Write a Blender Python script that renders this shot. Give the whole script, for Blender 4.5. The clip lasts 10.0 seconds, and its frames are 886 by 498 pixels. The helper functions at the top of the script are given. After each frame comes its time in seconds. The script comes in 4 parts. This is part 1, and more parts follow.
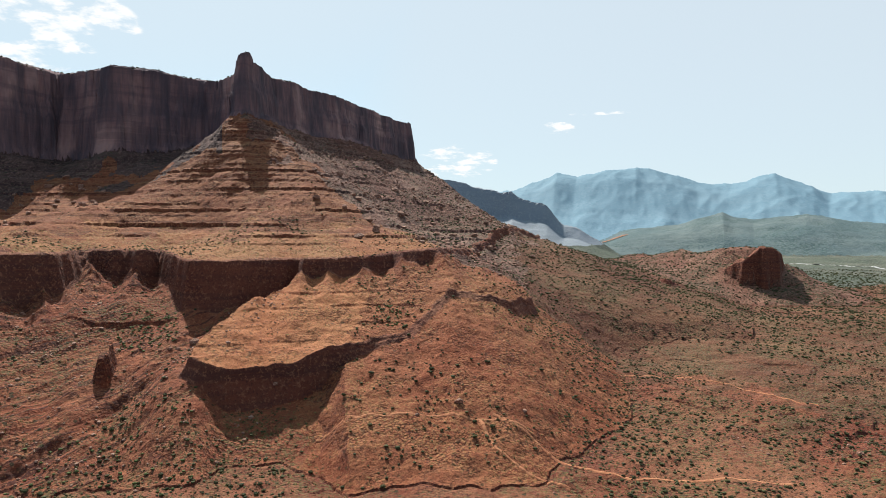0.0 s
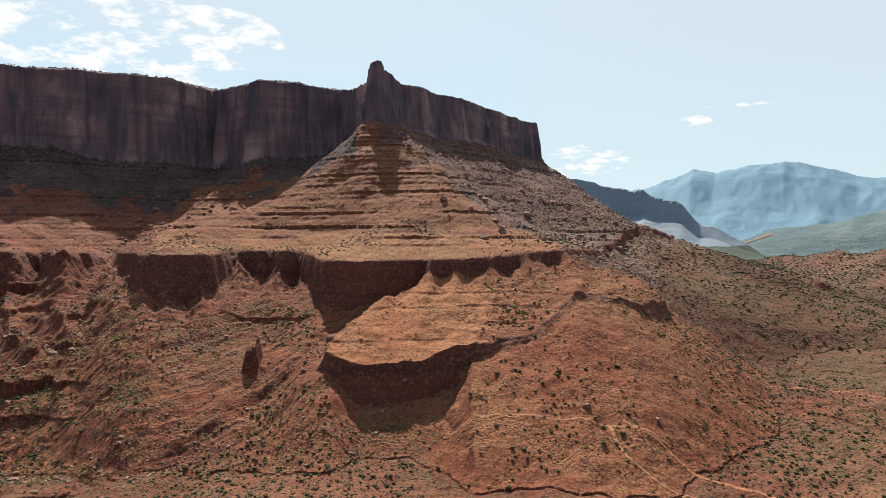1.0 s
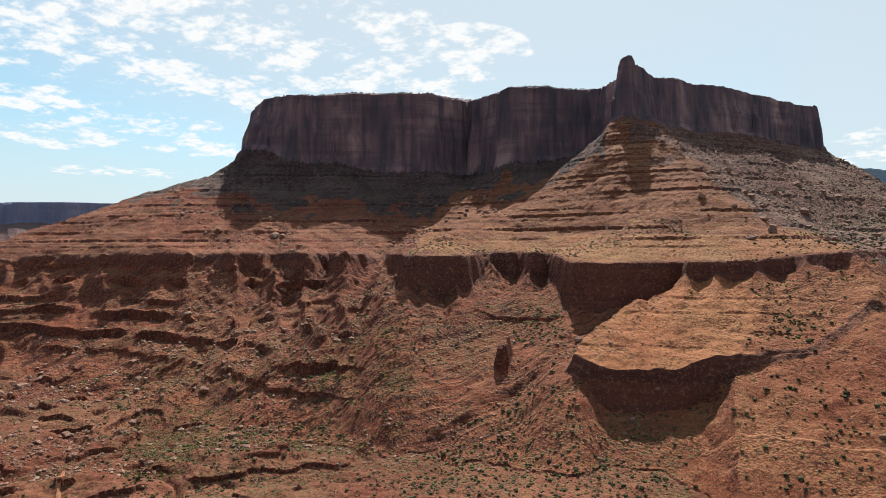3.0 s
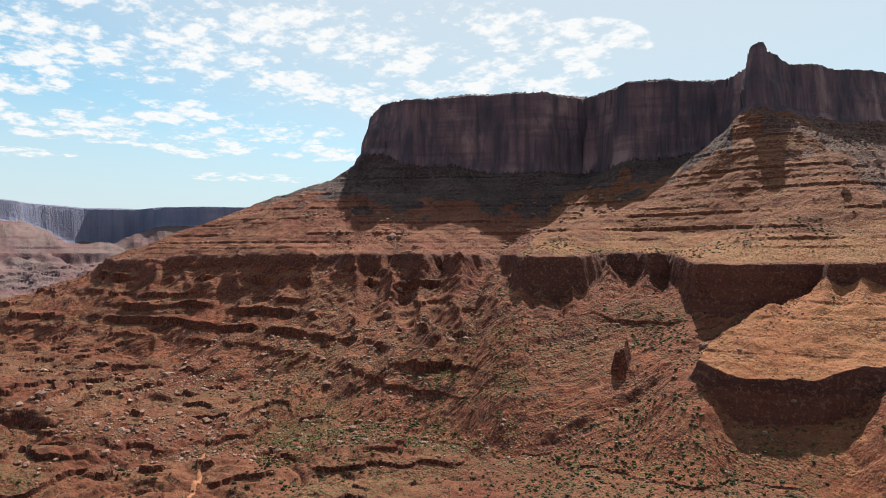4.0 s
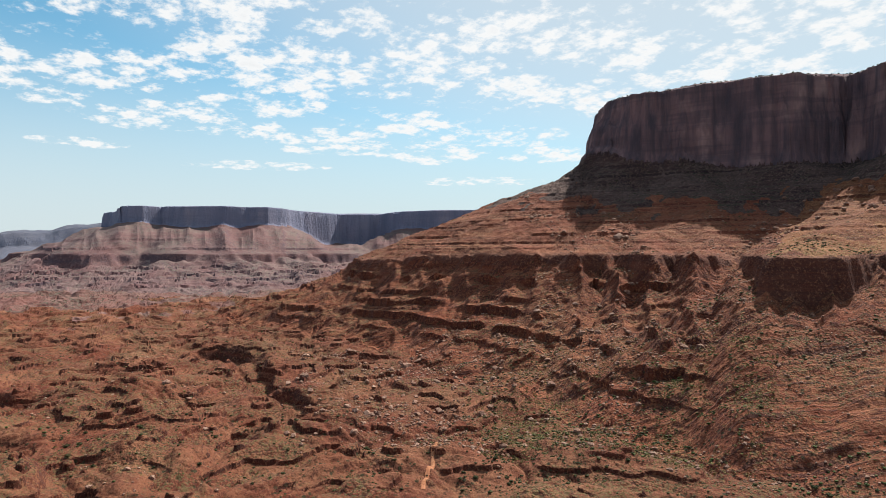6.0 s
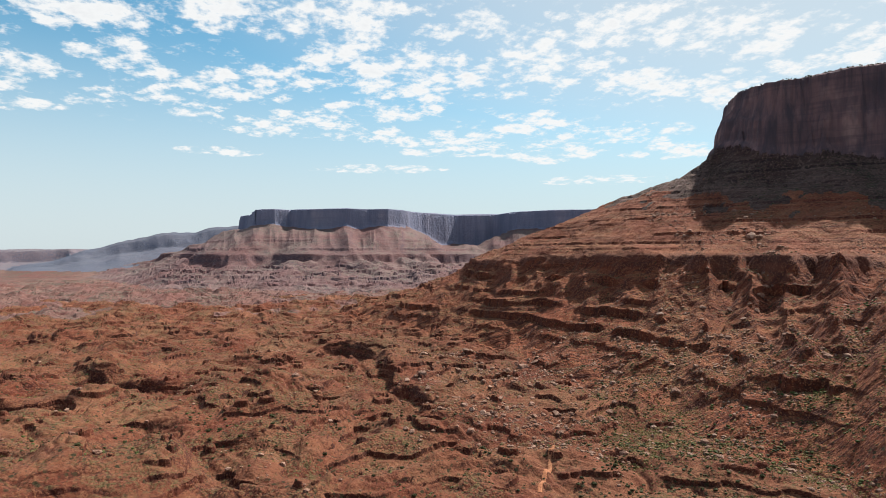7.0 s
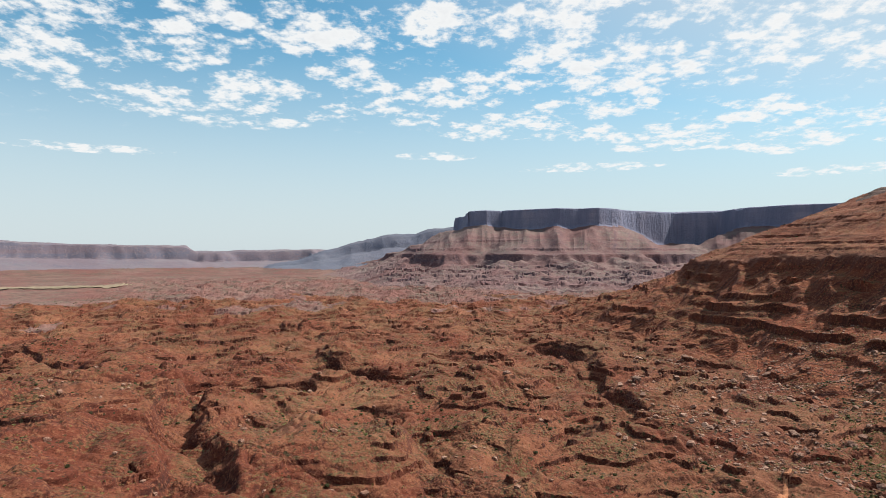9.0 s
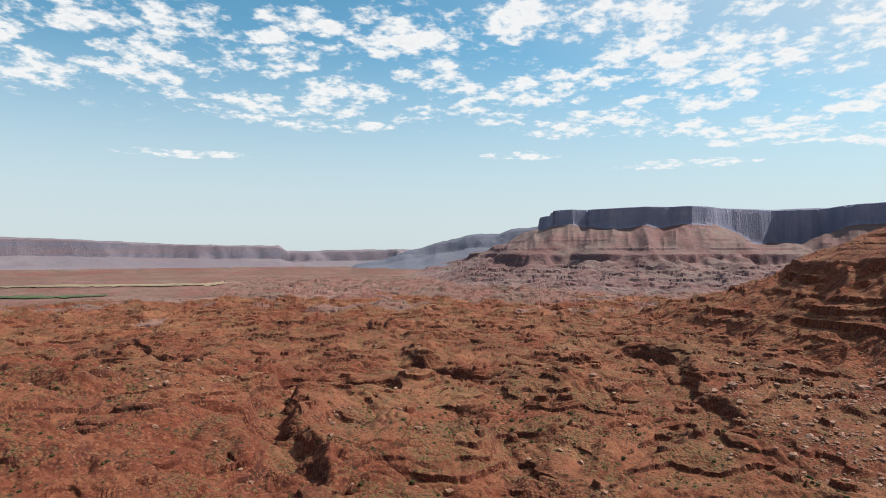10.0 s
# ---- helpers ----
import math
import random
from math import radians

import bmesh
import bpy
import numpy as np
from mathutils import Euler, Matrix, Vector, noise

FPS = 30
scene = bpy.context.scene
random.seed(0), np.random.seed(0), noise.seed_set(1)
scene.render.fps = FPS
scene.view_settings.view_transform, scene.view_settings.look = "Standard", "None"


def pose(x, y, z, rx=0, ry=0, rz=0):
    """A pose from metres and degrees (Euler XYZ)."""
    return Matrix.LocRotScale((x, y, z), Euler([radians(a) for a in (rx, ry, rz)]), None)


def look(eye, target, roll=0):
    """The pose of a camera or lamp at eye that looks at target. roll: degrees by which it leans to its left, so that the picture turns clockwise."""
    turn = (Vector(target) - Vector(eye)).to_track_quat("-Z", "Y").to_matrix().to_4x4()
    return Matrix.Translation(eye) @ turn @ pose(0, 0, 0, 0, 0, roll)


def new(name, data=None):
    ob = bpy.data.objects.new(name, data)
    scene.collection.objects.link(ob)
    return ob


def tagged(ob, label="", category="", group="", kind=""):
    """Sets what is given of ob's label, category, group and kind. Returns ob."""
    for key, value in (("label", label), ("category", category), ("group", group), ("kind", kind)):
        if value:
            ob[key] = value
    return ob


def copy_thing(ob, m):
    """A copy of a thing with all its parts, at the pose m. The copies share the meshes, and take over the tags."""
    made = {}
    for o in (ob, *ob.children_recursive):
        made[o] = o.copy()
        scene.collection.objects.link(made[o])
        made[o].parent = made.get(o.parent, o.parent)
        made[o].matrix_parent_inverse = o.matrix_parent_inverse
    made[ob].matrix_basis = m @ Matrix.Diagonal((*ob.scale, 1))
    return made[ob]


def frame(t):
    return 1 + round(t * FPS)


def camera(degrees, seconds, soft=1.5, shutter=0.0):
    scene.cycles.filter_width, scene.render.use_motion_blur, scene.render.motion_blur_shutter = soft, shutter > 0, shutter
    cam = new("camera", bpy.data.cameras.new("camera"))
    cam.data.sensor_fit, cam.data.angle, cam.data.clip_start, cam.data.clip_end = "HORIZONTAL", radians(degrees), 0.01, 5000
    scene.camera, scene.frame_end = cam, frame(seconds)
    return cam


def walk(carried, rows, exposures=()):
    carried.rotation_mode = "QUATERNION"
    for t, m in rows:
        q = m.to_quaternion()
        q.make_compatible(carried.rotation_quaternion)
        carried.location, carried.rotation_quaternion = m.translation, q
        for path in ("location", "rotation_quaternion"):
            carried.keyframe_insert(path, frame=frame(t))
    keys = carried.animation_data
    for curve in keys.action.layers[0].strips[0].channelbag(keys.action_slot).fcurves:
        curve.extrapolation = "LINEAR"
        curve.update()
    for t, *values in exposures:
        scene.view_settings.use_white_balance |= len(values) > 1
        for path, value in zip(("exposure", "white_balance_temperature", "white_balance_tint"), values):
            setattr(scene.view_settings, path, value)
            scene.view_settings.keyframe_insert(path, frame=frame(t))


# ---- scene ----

# ---------------------------------------------------------------- camera: a drone that turns on the spot
EYE = 130.0
cam = camera(69.48, 10.0, soft=0.55)
TURN = [(0.0, 0.0, -0.07), (0.5, 5.77, -0.05), (1.0, 11.27, 0.0), (1.5, 16.68, 0.04), (2.0, 22.20, 0.09), (2.5, 27.86, 0.11),
        (4.0, 43.46, 0.20), (4.5, 48.39, 0.21), (5.0, 53.21, 0.24), (5.5, 58.20, 0.25), (7.0, 73.78, 0.30), (7.5, 78.74, 0.31),
        (8.0, 83.65, 0.32), (8.5, 88.23, 0.31), (9.0, 92.47, 0.30), (9.5, 96.28, 0.30), (10.0, 100.0, 0.29)]
walk(cam, [(t, pose(0, 0, EYE, 90 + pitch, 0, yaw)) for t, yaw, pitch in TURN], [(0.0, 0.56), (2.5, 0.50), (5.5, 0.44), (10.0, 0.38)])

# ---------------------------------------------------------------- world and sun
SUN_AZ, SUN_EL = 23.5, 50.0
sun_dir = Vector((-math.sin(radians(SUN_AZ)) * math.cos(radians(SUN_EL)), math.cos(radians(SUN_AZ)) * math.cos(radians(SUN_EL)), math.sin(radians(SUN_EL))))
world = bpy.data.worlds.new("world")
scene.world = world
world.use_nodes = True


# clouds: bearing, tangent of the height over the horizon, half width in degrees, half height
CLOUDS_HIGH = [(55.5, 0.33, 8.5, 0.055), (81, 0.34, 8, 0.06), (105.5, 0.345, 7, 0.06), (123, 0.36, 5, 0.05), (66, 0.33, 5, 0.05), (92.5, 0.36, 6, 0.04),
               (38, 0.34, 5, 0.05), (136, 0.30, 4, 0.07), (74, 0.30, 3, 0.025), (99, 0.33, 4, 0.03)]
CLOUDS_MID = [(125, 0.27, 7, 0.045), (109, 0.24, 6, 0.035), (81, 0.29, 6, 0.045), (63, 0.28, 5, 0.03), (41, 0.265, 7, 0.04), (49, 0.23, 5, 0.035),
              (76, 0.25, 5, 0.03), (93, 0.25, 7, 0.035), (57, 0.25, 5, 0.03), (118, 0.22, 6, 0.03), (35, 0.25, 5, 0.035), (132, 0.24, 6, 0.03)]
CLOUDS_LOW = [(73, 0.17, 9, 0.022), (86, 0.195, 9, 0.025), (64, 0.155, 6, 0.02), (110, 0.195, 6, 0.012), (121, 0.143, 8, 0.007), (93, 0.15, 4, 0.008),
              (-1, 0.135, 4, 0.028), (-10, 0.185, 1.8, 0.010), (-14, 0.205, 3, 0.003), (-33, 0.345, 2.5, 0.010), (31, 0.31, 6, 0.05), (99, 0.215, 8, 0.02)]
CLOUDS_MORE = [(58, 0.18, 6, 0.02), (67, 0.20, 6, 0.025), (79, 0.22, 6, 0.02), (54, 0.15, 5, 0.014), (80, 0.13, 7, 0.008), (60, 0.11, 6, 0.008), (47, 0.30, 4, 0.04), (70, 0.26, 4, 0.025), (87, 0.27, 5, 0.03),
               (100, 0.28, 5, 0.03), (115, 0.30, 5, 0.04), (129, 0.33, 4, 0.04), (112, 0.36, 5, 0.03), (44, 0.17, 3, 0.012)]


def sky_nodes():
    nt = world.node_tree
    nt.nodes.clear()

    def m(op, a, b=0.0, clamp=False):
        n = nt.nodes.new("ShaderNodeMath")
        n.operation, n.use_clamp = op, clamp
        for sock, v in zip(n.inputs, (a, b)):
            if hasattr(v, "is_linked"):
                nt.links.new(v, sock)
            else:
                sock.default_value = v
        return n.outputs[0]

    def ramp(v, lo, hi):
        n = nt.nodes.new("ShaderNodeMapRange")
        n.interpolation_type = 'SMOOTHSTEP'
        nt.links.new(v, n.inputs[0])
        n.inputs[1].default_value, n.inputs[2].default_value = lo, hi
        return n.outputs[0]

    out = nt.nodes.new("ShaderNodeOutputWorld")
    bg = nt.nodes.new("ShaderNodeBackground")
    sky = nt.nodes.new("ShaderNodeTexSky")
    sky.sky_type = 'NISHITA'
    sky.sun_disc = False
    sky.sun_elevation = radians(SUN_EL)
    sky.sun_rotation = radians(-SUN_AZ)
    sky.altitude = 1500
    sky.air_density, sky.dust_density, sky.ozone_density = 1.1, 2.2, 1.0
    tc = nt.nodes.new("ShaderNodeTexCoord")
    sep = nt.nodes.new("ShaderNodeSeparateXYZ")
    nt.links.new(tc.outputs["Generated"], sep.inputs[0])
    x, y, z = sep.outputs
    flat = m('SQRT', m('ADD', m('MULTIPLY', x, x), m('MULTIPLY', y, y)))
    az = m('MULTIPLY', m('ARCTAN2', m('MULTIPLY', x, -1.0), y), 57.29578)
    el = m('DIVIDE', z, m('MAXIMUM', flat, 0.02))
    blob = None
    for a, e, ra, re in CLOUDS_HIGH + CLOUDS_MID + CLOUDS_LOW + CLOUDS_MORE:
        da, de = m('DIVIDE', m('SUBTRACT', az, a), ra), m('DIVIDE', m('SUBTRACT', el, e), re)
        d = m('SUBTRACT', 1.0, m('ADD', m('MULTIPLY', da, da), m('MULTIPLY', de, de)), True)
        blob = d if blob is None else m('MAXIMUM', blob, d)
    # a thin layer seen in perspective
    lift = m('ADD', m('MAXIMUM', z, 0.0), 0.17)
    comb = nt.nodes.new("ShaderNodeCombineXYZ")
    nt.links.new(m('DIVIDE', x, lift), comb.inputs[0])
    nt.links.new(m('DIVIDE', y, lift), comb.inputs[1])

    def cloud_noise(scale, detail, rough):
        n = nt.nodes.new("ShaderNodeTexNoise")
        n.inputs["Scale"].default_value, n.inputs["Detail"].default_value, n.inputs["Roughness"].default_value = scale, detail, rough
        nt.links.new(comb.outputs[0], n.inputs["Vector"])
        return n.outputs[0]

    cell = nt.nodes.new("ShaderNodeTexVoronoi")
    cell.feature = 'SMOOTH_F1'
    cell.inputs["Scale"].default_value = 10.0
    cell.inputs["Smoothness"].default_value = 0.35
    nt.links.new(comb.outputs[0], cell.inputs["Vector"])
    lobes = m('SUBTRACT', 0.42, cell.outputs["Distance"])
    puffs = cloud_noise(6.0, 6.0, 0.58)
    crumbs = cloud_noise(24.0, 5.0, 0.62)
    thick = m('ADD', m('MULTIPLY', m('POWER', blob, 0.5), 0.25), m('ADD', m('MULTIPLY', m('SUBTRACT', puffs, 0.5), 0.95), m('ADD', m('MULTIPLY', m('SUBTRACT', crumbs, 0.5), 0.62), m('MULTIPLY', lobes, 0.45))))
    above = ramp(el, 0.22, 0.42)
    thick = m('ADD', thick, m('MULTIPLY', m('MULTIPLY', above, ramp(az, 20.0, 60.0)), 0.07))
    cover = m('MULTIPLY', ramp(thick, 0.06, 0.36), 0.97)
    gate = m('MAXIMUM', ramp(blob, 0.0, 0.15), m('MULTIPLY', m('MULTIPLY', ramp(el, 0.16, 0.26), ramp(az, 28.0, 45.0)), 0.9))
    cover = m('MULTIPLY', cover, m('MULTIPLY', gate, ramp(el, 0.05, 0.10)))
    shade = ramp(thick, 0.30, 0.85)
    tone = nt.nodes.new("ShaderNodeMix")
    tone.data_type = 'RGBA'
    nt.links.new(shade, tone.inputs[0])
    tone.inputs[6].default_value, tone.inputs[7].default_value = (5.9, 5.95, 5.95, 1), (5.0, 5.1, 5.2, 1)
    tint = nt.nodes.new("ShaderNodeMix")
    tint.data_type, tint.blend_type = 'RGBA', 'MULTIPLY'
    tint.inputs[0].default_value = 1.0
    nt.links.new(sky.outputs[0], tint.inputs[6])
    tint.inputs[7].default_value = (0.54, 0.93, 0.91, 1)
    both = nt.nodes.new("ShaderNodeMix")
    both.data_type = 'RGBA'
    nt.links.new(cover, both.inputs[0])
    pale = nt.nodes.new("ShaderNodeMix")
    pale.data_type = 'RGBA'
    near_sun = m('ADD', m('MULTIPLY', x, sun_dir.x), m('ADD', m('MULTIPLY', y, sun_dir.y), m('MULTIPLY', z, sun_dir.z)))
    haze = m('MAXIMUM', m('MULTIPLY', ramp(el, 0.36, 0.02), 0.88), m('MULTIPLY', m('MAXIMUM', ramp(near_sun, 0.36, 0.88), m('MULTIPLY', ramp(az, 40.0, 0.0), ramp(el, 0.75, 0.4))), 0.85))
    nt.links.new(haze, pale.inputs[0])
    nt.links.new(tint.outputs[2], pale.inputs[6])
    pale.inputs[7].default_value = (4.2, 4.61, 4.92, 1)
    nt.links.new(pale.outputs[2], both.inputs[6])
    nt.links.new(tone.outputs[2], both.inputs[7])
    bg.inputs["Strength"].default_value = 0.12
    nt.links.new(both.outputs[2], bg.inputs[0])
    nt.links.new(bg.outputs[0], out.inputs[0])


sky_nodes()
sun_data = bpy.data.lights.new("sun", 'SUN')
sun_data.energy, sun_data.angle, sun_data.color = 5.0, radians(0.5), (1.0, 0.95, 0.88)
sun = new("sun", sun_data)
sun.matrix_world = look(sun_dir * 900, (0, 0, 0))


# ---------------------------------------------------------------- materials
class Nodes:
    """Short hand for node trees."""

    def __init__(self, name, rough=0.9):
        self.mat = bpy.data.materials.new(name)
        self.mat.use_nodes = True
        self.t = self.mat.node_tree
        self.bsdf = self.t.nodes["Principled BSDF"]
        self.bsdf.inputs["Roughness"].default_value = rough
        self.bsdf.inputs["Specular IOR Level"].default_value = 0.15
        self.geo = self.add("ShaderNodeNewGeometry")
        self.sep = self.add("ShaderNodeSeparateXYZ")
        self.link(self.geo.outputs["Position"], self.sep.inputs[0])

    def add(self, kind, **props):
        n = self.t.nodes.new(kind)
        for k, v in props.items():
            setattr(n, k, v)
        return n

    def link(self, a, b):
        self.t.links.new(a, b)

    def put(self, sock, v):
        if hasattr(v, "is_linked"):
            self.link(v, sock)
        else:
            sock.default_value = v

    def math(self, op, a, b=0.0, c=0.0, clamp=False):
        n = self.add("ShaderNodeMath", operation=op, use_clamp=clamp)
        for s, v in zip(n.inputs, (a, b, c)):
            self.put(s, v)
        return n.outputs[0]

    def noise(self, scale, detail=4.0, rough=0.6, stretch=(1, 1, 1), kind='FBM'):
        m = self.add("ShaderNodeVectorMath", operation='MULTIPLY')
        self.link(self.geo.outputs["Position"], m.inputs[0])
        m.inputs[1].default_value = stretch
        n = self.add("ShaderNodeTexNoise")
        n.inputs["Scale"].default_value = 1.0 / scale
        n.inputs["Detail"].default_value = detail
        n.inputs["Roughness"].default_value = rough
        self.link(m.outputs[0], n.inputs["Vector"])
        return n.outputs[0]

    def ramp(self, fac, lo, hi):
        n = self.add("ShaderNodeMapRange", interpolation_type='SMOOTHSTEP')
        self.put(n.inputs[0], fac)
        n.inputs[1].default_value, n.inputs[2].default_value = lo, hi
        return n.outputs[0]

    def mix(self, fac, a, b, mode='MIX'):
        n = self.add("ShaderNodeMix", data_type='RGBA', blend_type=mode)
        self.put(n.inputs[0], fac)
        self.put(n.inputs[6], (*a, 1) if isinstance(a, tuple) else a)
        self.put(n.inputs[7], (*b, 1) if isinstance(b, tuple) else b)
        return n.outputs[2]

    def bump(self, height, dist, strength=1.0):
        n = self.add("ShaderNodeBump")
        n.inputs["Strength"].default_value = strength
        n.inputs["Distance"].default_value = dist
        self.link(height, n.inputs["Height"])
        return n.outputs[0]

    def done(self, colour, normal=None):
        self.put(self.bsdf.inputs["Base Color"], (*colour, 1) if isinstance(colour, tuple) else colour)
        if normal is not None:
            self.link(normal, self.bsdf.inputs["Normal"])
        return self.mat


def rock_material(name, soil, pale, rock, dark, scrub, scrub_amount, far=1.0, bump=1.0, streaks=0.0, dots=0.0, banded=0.0):
    """Desert slope: soil with pale dust, bedrock where it is steep, strata by height, stones, low scrub."""
    n = Nodes(name)
    broad = n.noise(110.0 * far, 6, 0.65)
    mid = n.noise(17.0 * far, 6, 0.68)
    fine = n.noise(2.6 * far, 6, 0.75)
    col = n.mix(n.ramp(broad, 0.38, 0.64), soil, pale)
    col = n.mix(n.math('MULTIPLY', n.ramp(mid, 0.47, 0.66), 0.65), col, rock)
    nz = n.add("ShaderNodeSeparateXYZ")
    n.link(n.geo.outputs["True Normal"], nz.inputs[0])
    steep = n.ramp(nz.outputs[2], 0.80, 0.50)
    band = n.noise(1.0, 5, 0.65, (0.004 / far, 0.004 / far, 0.12 / far))
    strata = n.mix(n.ramp(band, 0.38, 0.62), dark, rock)
    col = n.mix(n.math('MULTIPLY', steep, 0.85), col, strata)
    thin = n.math('MULTIPLY', n.ramp(n.noise(1.0, 5, 0.65, (0.005 / far, 0.005 / far, 0.30 / far)), 0.48, 0.60), 0.45)
    col = n.mix(thin, col, rock)
    if banded:
        bed = n.noise(1.0, 6, 0.7, (0.003, 0.003, 0.20))
        col = n.mix(n.math('MULTIPLY', n.ramp(bed, 0.47, 0.60), banded), col, rock)
        seam = n.noise(1.0, 5, 0.7, (0.004, 0.004, 0.42))
        col = n.mix(n.math('MULTIPLY', n.ramp(seam, 0.55, 0.62), banded), col, dark)
    if streaks:
        turned = n.add("ShaderNodeCombineXYZ")
        east, north = n.sep.outputs[0], n.sep.outputs[1]
        n.link(n.math('SUBTRACT', n.math('MULTIPLY', east, 0.26), n.math('MULTIPLY', north, 0.15)), turned.inputs[0])
        n.link(n.math('ADD', n.math('MULTIPLY', east, 0.009), n.math('MULTIPLY', north, 0.016)), turned.inputs[1])
        rills = n.add("ShaderNodeTexNoise")
        rills.inputs["Scale"].default_value, rills.inputs["Detail"].default_value, rills.inputs["Roughness"].default_value = 1.0, 5.0, 0.6
        n.link(turned.outputs[0], rills.inputs["Vector"])
        run = rills.outputs[0]
        col = n.mix(n.math('MULTIPLY', n.math('MULTIPLY', n.ramp(run, 0.50, 0.60), n.ramp(n.sep.outputs[0], -130.0, -200.0)), streaks), col, dark)
    # stones: pale tops and dark gaps
    vor = n.add("ShaderNodeTexVoronoi")
    vor.inputs["Scale"].default_value = 1.0 / (1.9 * far)
    n.link(n.geo.outputs["Position"], vor.inputs["Vector"])
    lots = n.ramp(n.noise(30.0 * far, 4, 0.65), 0.42, 0.62)
    stone = n.math('MULTIPLY', n.math('MULTIPLY', n.ramp(vor.outputs["Distance"], 0.34, 0.16), lots), 0.7)
    col = n.mix(stone, col, pale)
    gap = n.math('MULTIPLY', n.math('MULTIPLY', n.ramp(vor.outputs["Distance"], 0.50, 0.70), lots), 0.7)
    col = n.mix(gap, col, dark)
    speck = n.math('MULTIPLY', n.ramp(n.noise(1.5 * far, 6, 0.8), 0.53, 0.59), 0.65)
    col = n.mix(speck, col, dark)
    light = n.math('MULTIPLY', n.ramp(fine, 0.54, 0.60), 0.8)
    col = n.mix(light, col, pale)
    if scrub_amount:
        flat = n.ramp(nz.outputs[2], 0.70, 0.90)
        where = n.math('MULTIPLY', n.ramp(n.noise(60.0 * far, 6, 0.7), 0.42, 0.58), n.ramp(n.noise(2.4 * far, 5, 0.8), 0.49, 0.55))
        col = n.mix(n.math('MULTIPLY', n.math('MULTIPLY', flat, where), scrub_amount), col, scrub)
    if dots:
        for size, lo, hi in ((3.3, 0.43, 0.58), (6.1, 0.36, 0.56)):
            tuft = n.add("ShaderNodeTexVoronoi")
            tuft.inputs["Scale"].default_value = 1.0 / size
            tuft.inputs["Randomness"].default_value = 1.0
            n.link(n.geo.outputs["Position"], tuft.inputs["Vector"])
            spread = n.ramp(n.noise(45.0, 5, 0.7), lo, hi)
            blot = n.math('MULTIPLY', n.ramp(tuft.outputs["Distance"], 0.24, 0.15), spread)
            col = n.mix(n.math('MULTIPLY', blot, dots), col, (0.045, 0.038, 0.018))
    if streaks:
        mid = n.math('ADD', mid, n.math('MULTIPLY', n.math('MULTIPLY', run, n.ramp(n.sep.outputs[0], -130.0, -200.0)), 0.9))
    h = n.math('ADD', n.math('MULTIPLY', mid, 2.5), n.math('ADD', n.math('MULTIPLY', fine, 1.2), n.math('MULTIPLY', n.math('MULTIPLY', vor.outputs["Distance"], lots), -0.9)))
    return n.done(col, n.bump(h, 1.9 * far * bump))


def cliff_material(name, face, streak, pale, far=1.0):
    n = Nodes(name)
    vert = n.noise(1.0, 5, 0.65, (0.085 / far, 0.085 / far, 0.006 / far))
    wide = n.noise(1.0, 4, 0.6, (0.018 / far, 0.018 / far, 0.008 / far))
    band = n.noise(1.0, 4, 0.6, (0.004 / far, 0.004 / far, 0.07 / far))
    col = n.mix(n.ramp(n.math('ADD', n.math('MULTIPLY', vert, 0.5), n.math('MULTIPLY', wide, 0.5)), 0.36, 0.64), streak, face)
    col = n.mix(n.math('MULTIPLY', n.ramp(wide, 0.52, 0.70), 0.6), col, pale)
    col = n.mix(n.math('MULTIPLY', n.ramp(band, 0.5, 0.62), 0.4), col, streak)
    h = n.math('ADD', n.math('MULTIPLY', vert, 2.0), n.noise(5.0 * far, 5, 0.7))
    return n.done(col, n.bump(h, 1.8 * far))


M_GROUND = rock_material("red_desert_soil", (0.164, 0.0451, 0.0237), (0.265, 0.112, 0.0589), (0.13, 0.0348, 0.02), (0.0353, 0.0133, 0.0116), (0.125, 0.098, 0.042), 0.85, 1.0, 0.7, dots=1.0)
M_SCRUBPLAIN = rock_material("scrub_plain", (0.135, 0.050, 0.027), (0.215, 0.108, 0.058), (0.11, 0.039, 0.023), (0.05, 0.022, 0.016), (0.125, 0.105, 0.05), 0.9, dots=1.0)
# Far soil muted toward pink in its base colour, imitating haze.
M_VALLEY = rock_material("haze_pink_valley_soil", (0.168, 0.072, 0.057), (0.222, 0.128, 0.104), (0.150, 0.061, 0.052), (0.073, 0.042, 0.041), (0.100, 0.098, 0.068), 0.9, 2.6, 0.3)
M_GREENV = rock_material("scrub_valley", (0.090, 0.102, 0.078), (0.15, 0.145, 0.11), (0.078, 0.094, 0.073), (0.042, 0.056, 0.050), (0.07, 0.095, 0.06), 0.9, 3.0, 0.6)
M_SCRUBHILL = rock_material("scrubby_hill", (0.20, 0.085, 0.055), (0.27, 0.15, 0.10), (0.16, 0.066, 0.046), (0.06, 0.032, 0.026), (0.065, 0.072, 0.036), 0.95, 1.6, 1.0, 0.0, 1.0)
M_RUBBLE = rock_material("grey_rubble", (0.165, 0.072, 0.050), (0.29, 0.17, 0.125), (0.135, 0.058, 0.042), (0.045, 0.023, 0.021), (0.085, 0.085, 0.048), 0.85, 1.6, 0.9, 0.0, 0.8)
M_TALUS = rock_material("rubble_slope", (0.245, 0.0684, 0.0324), (0.36, 0.141, 0.0702), (0.2, 0.0522, 0.027), (0.085, 0.0294, 0.0216), (0.125, 0.105, 0.042), 0.8, 1.0, 1.0, 0.9, 0.9, 0.4)
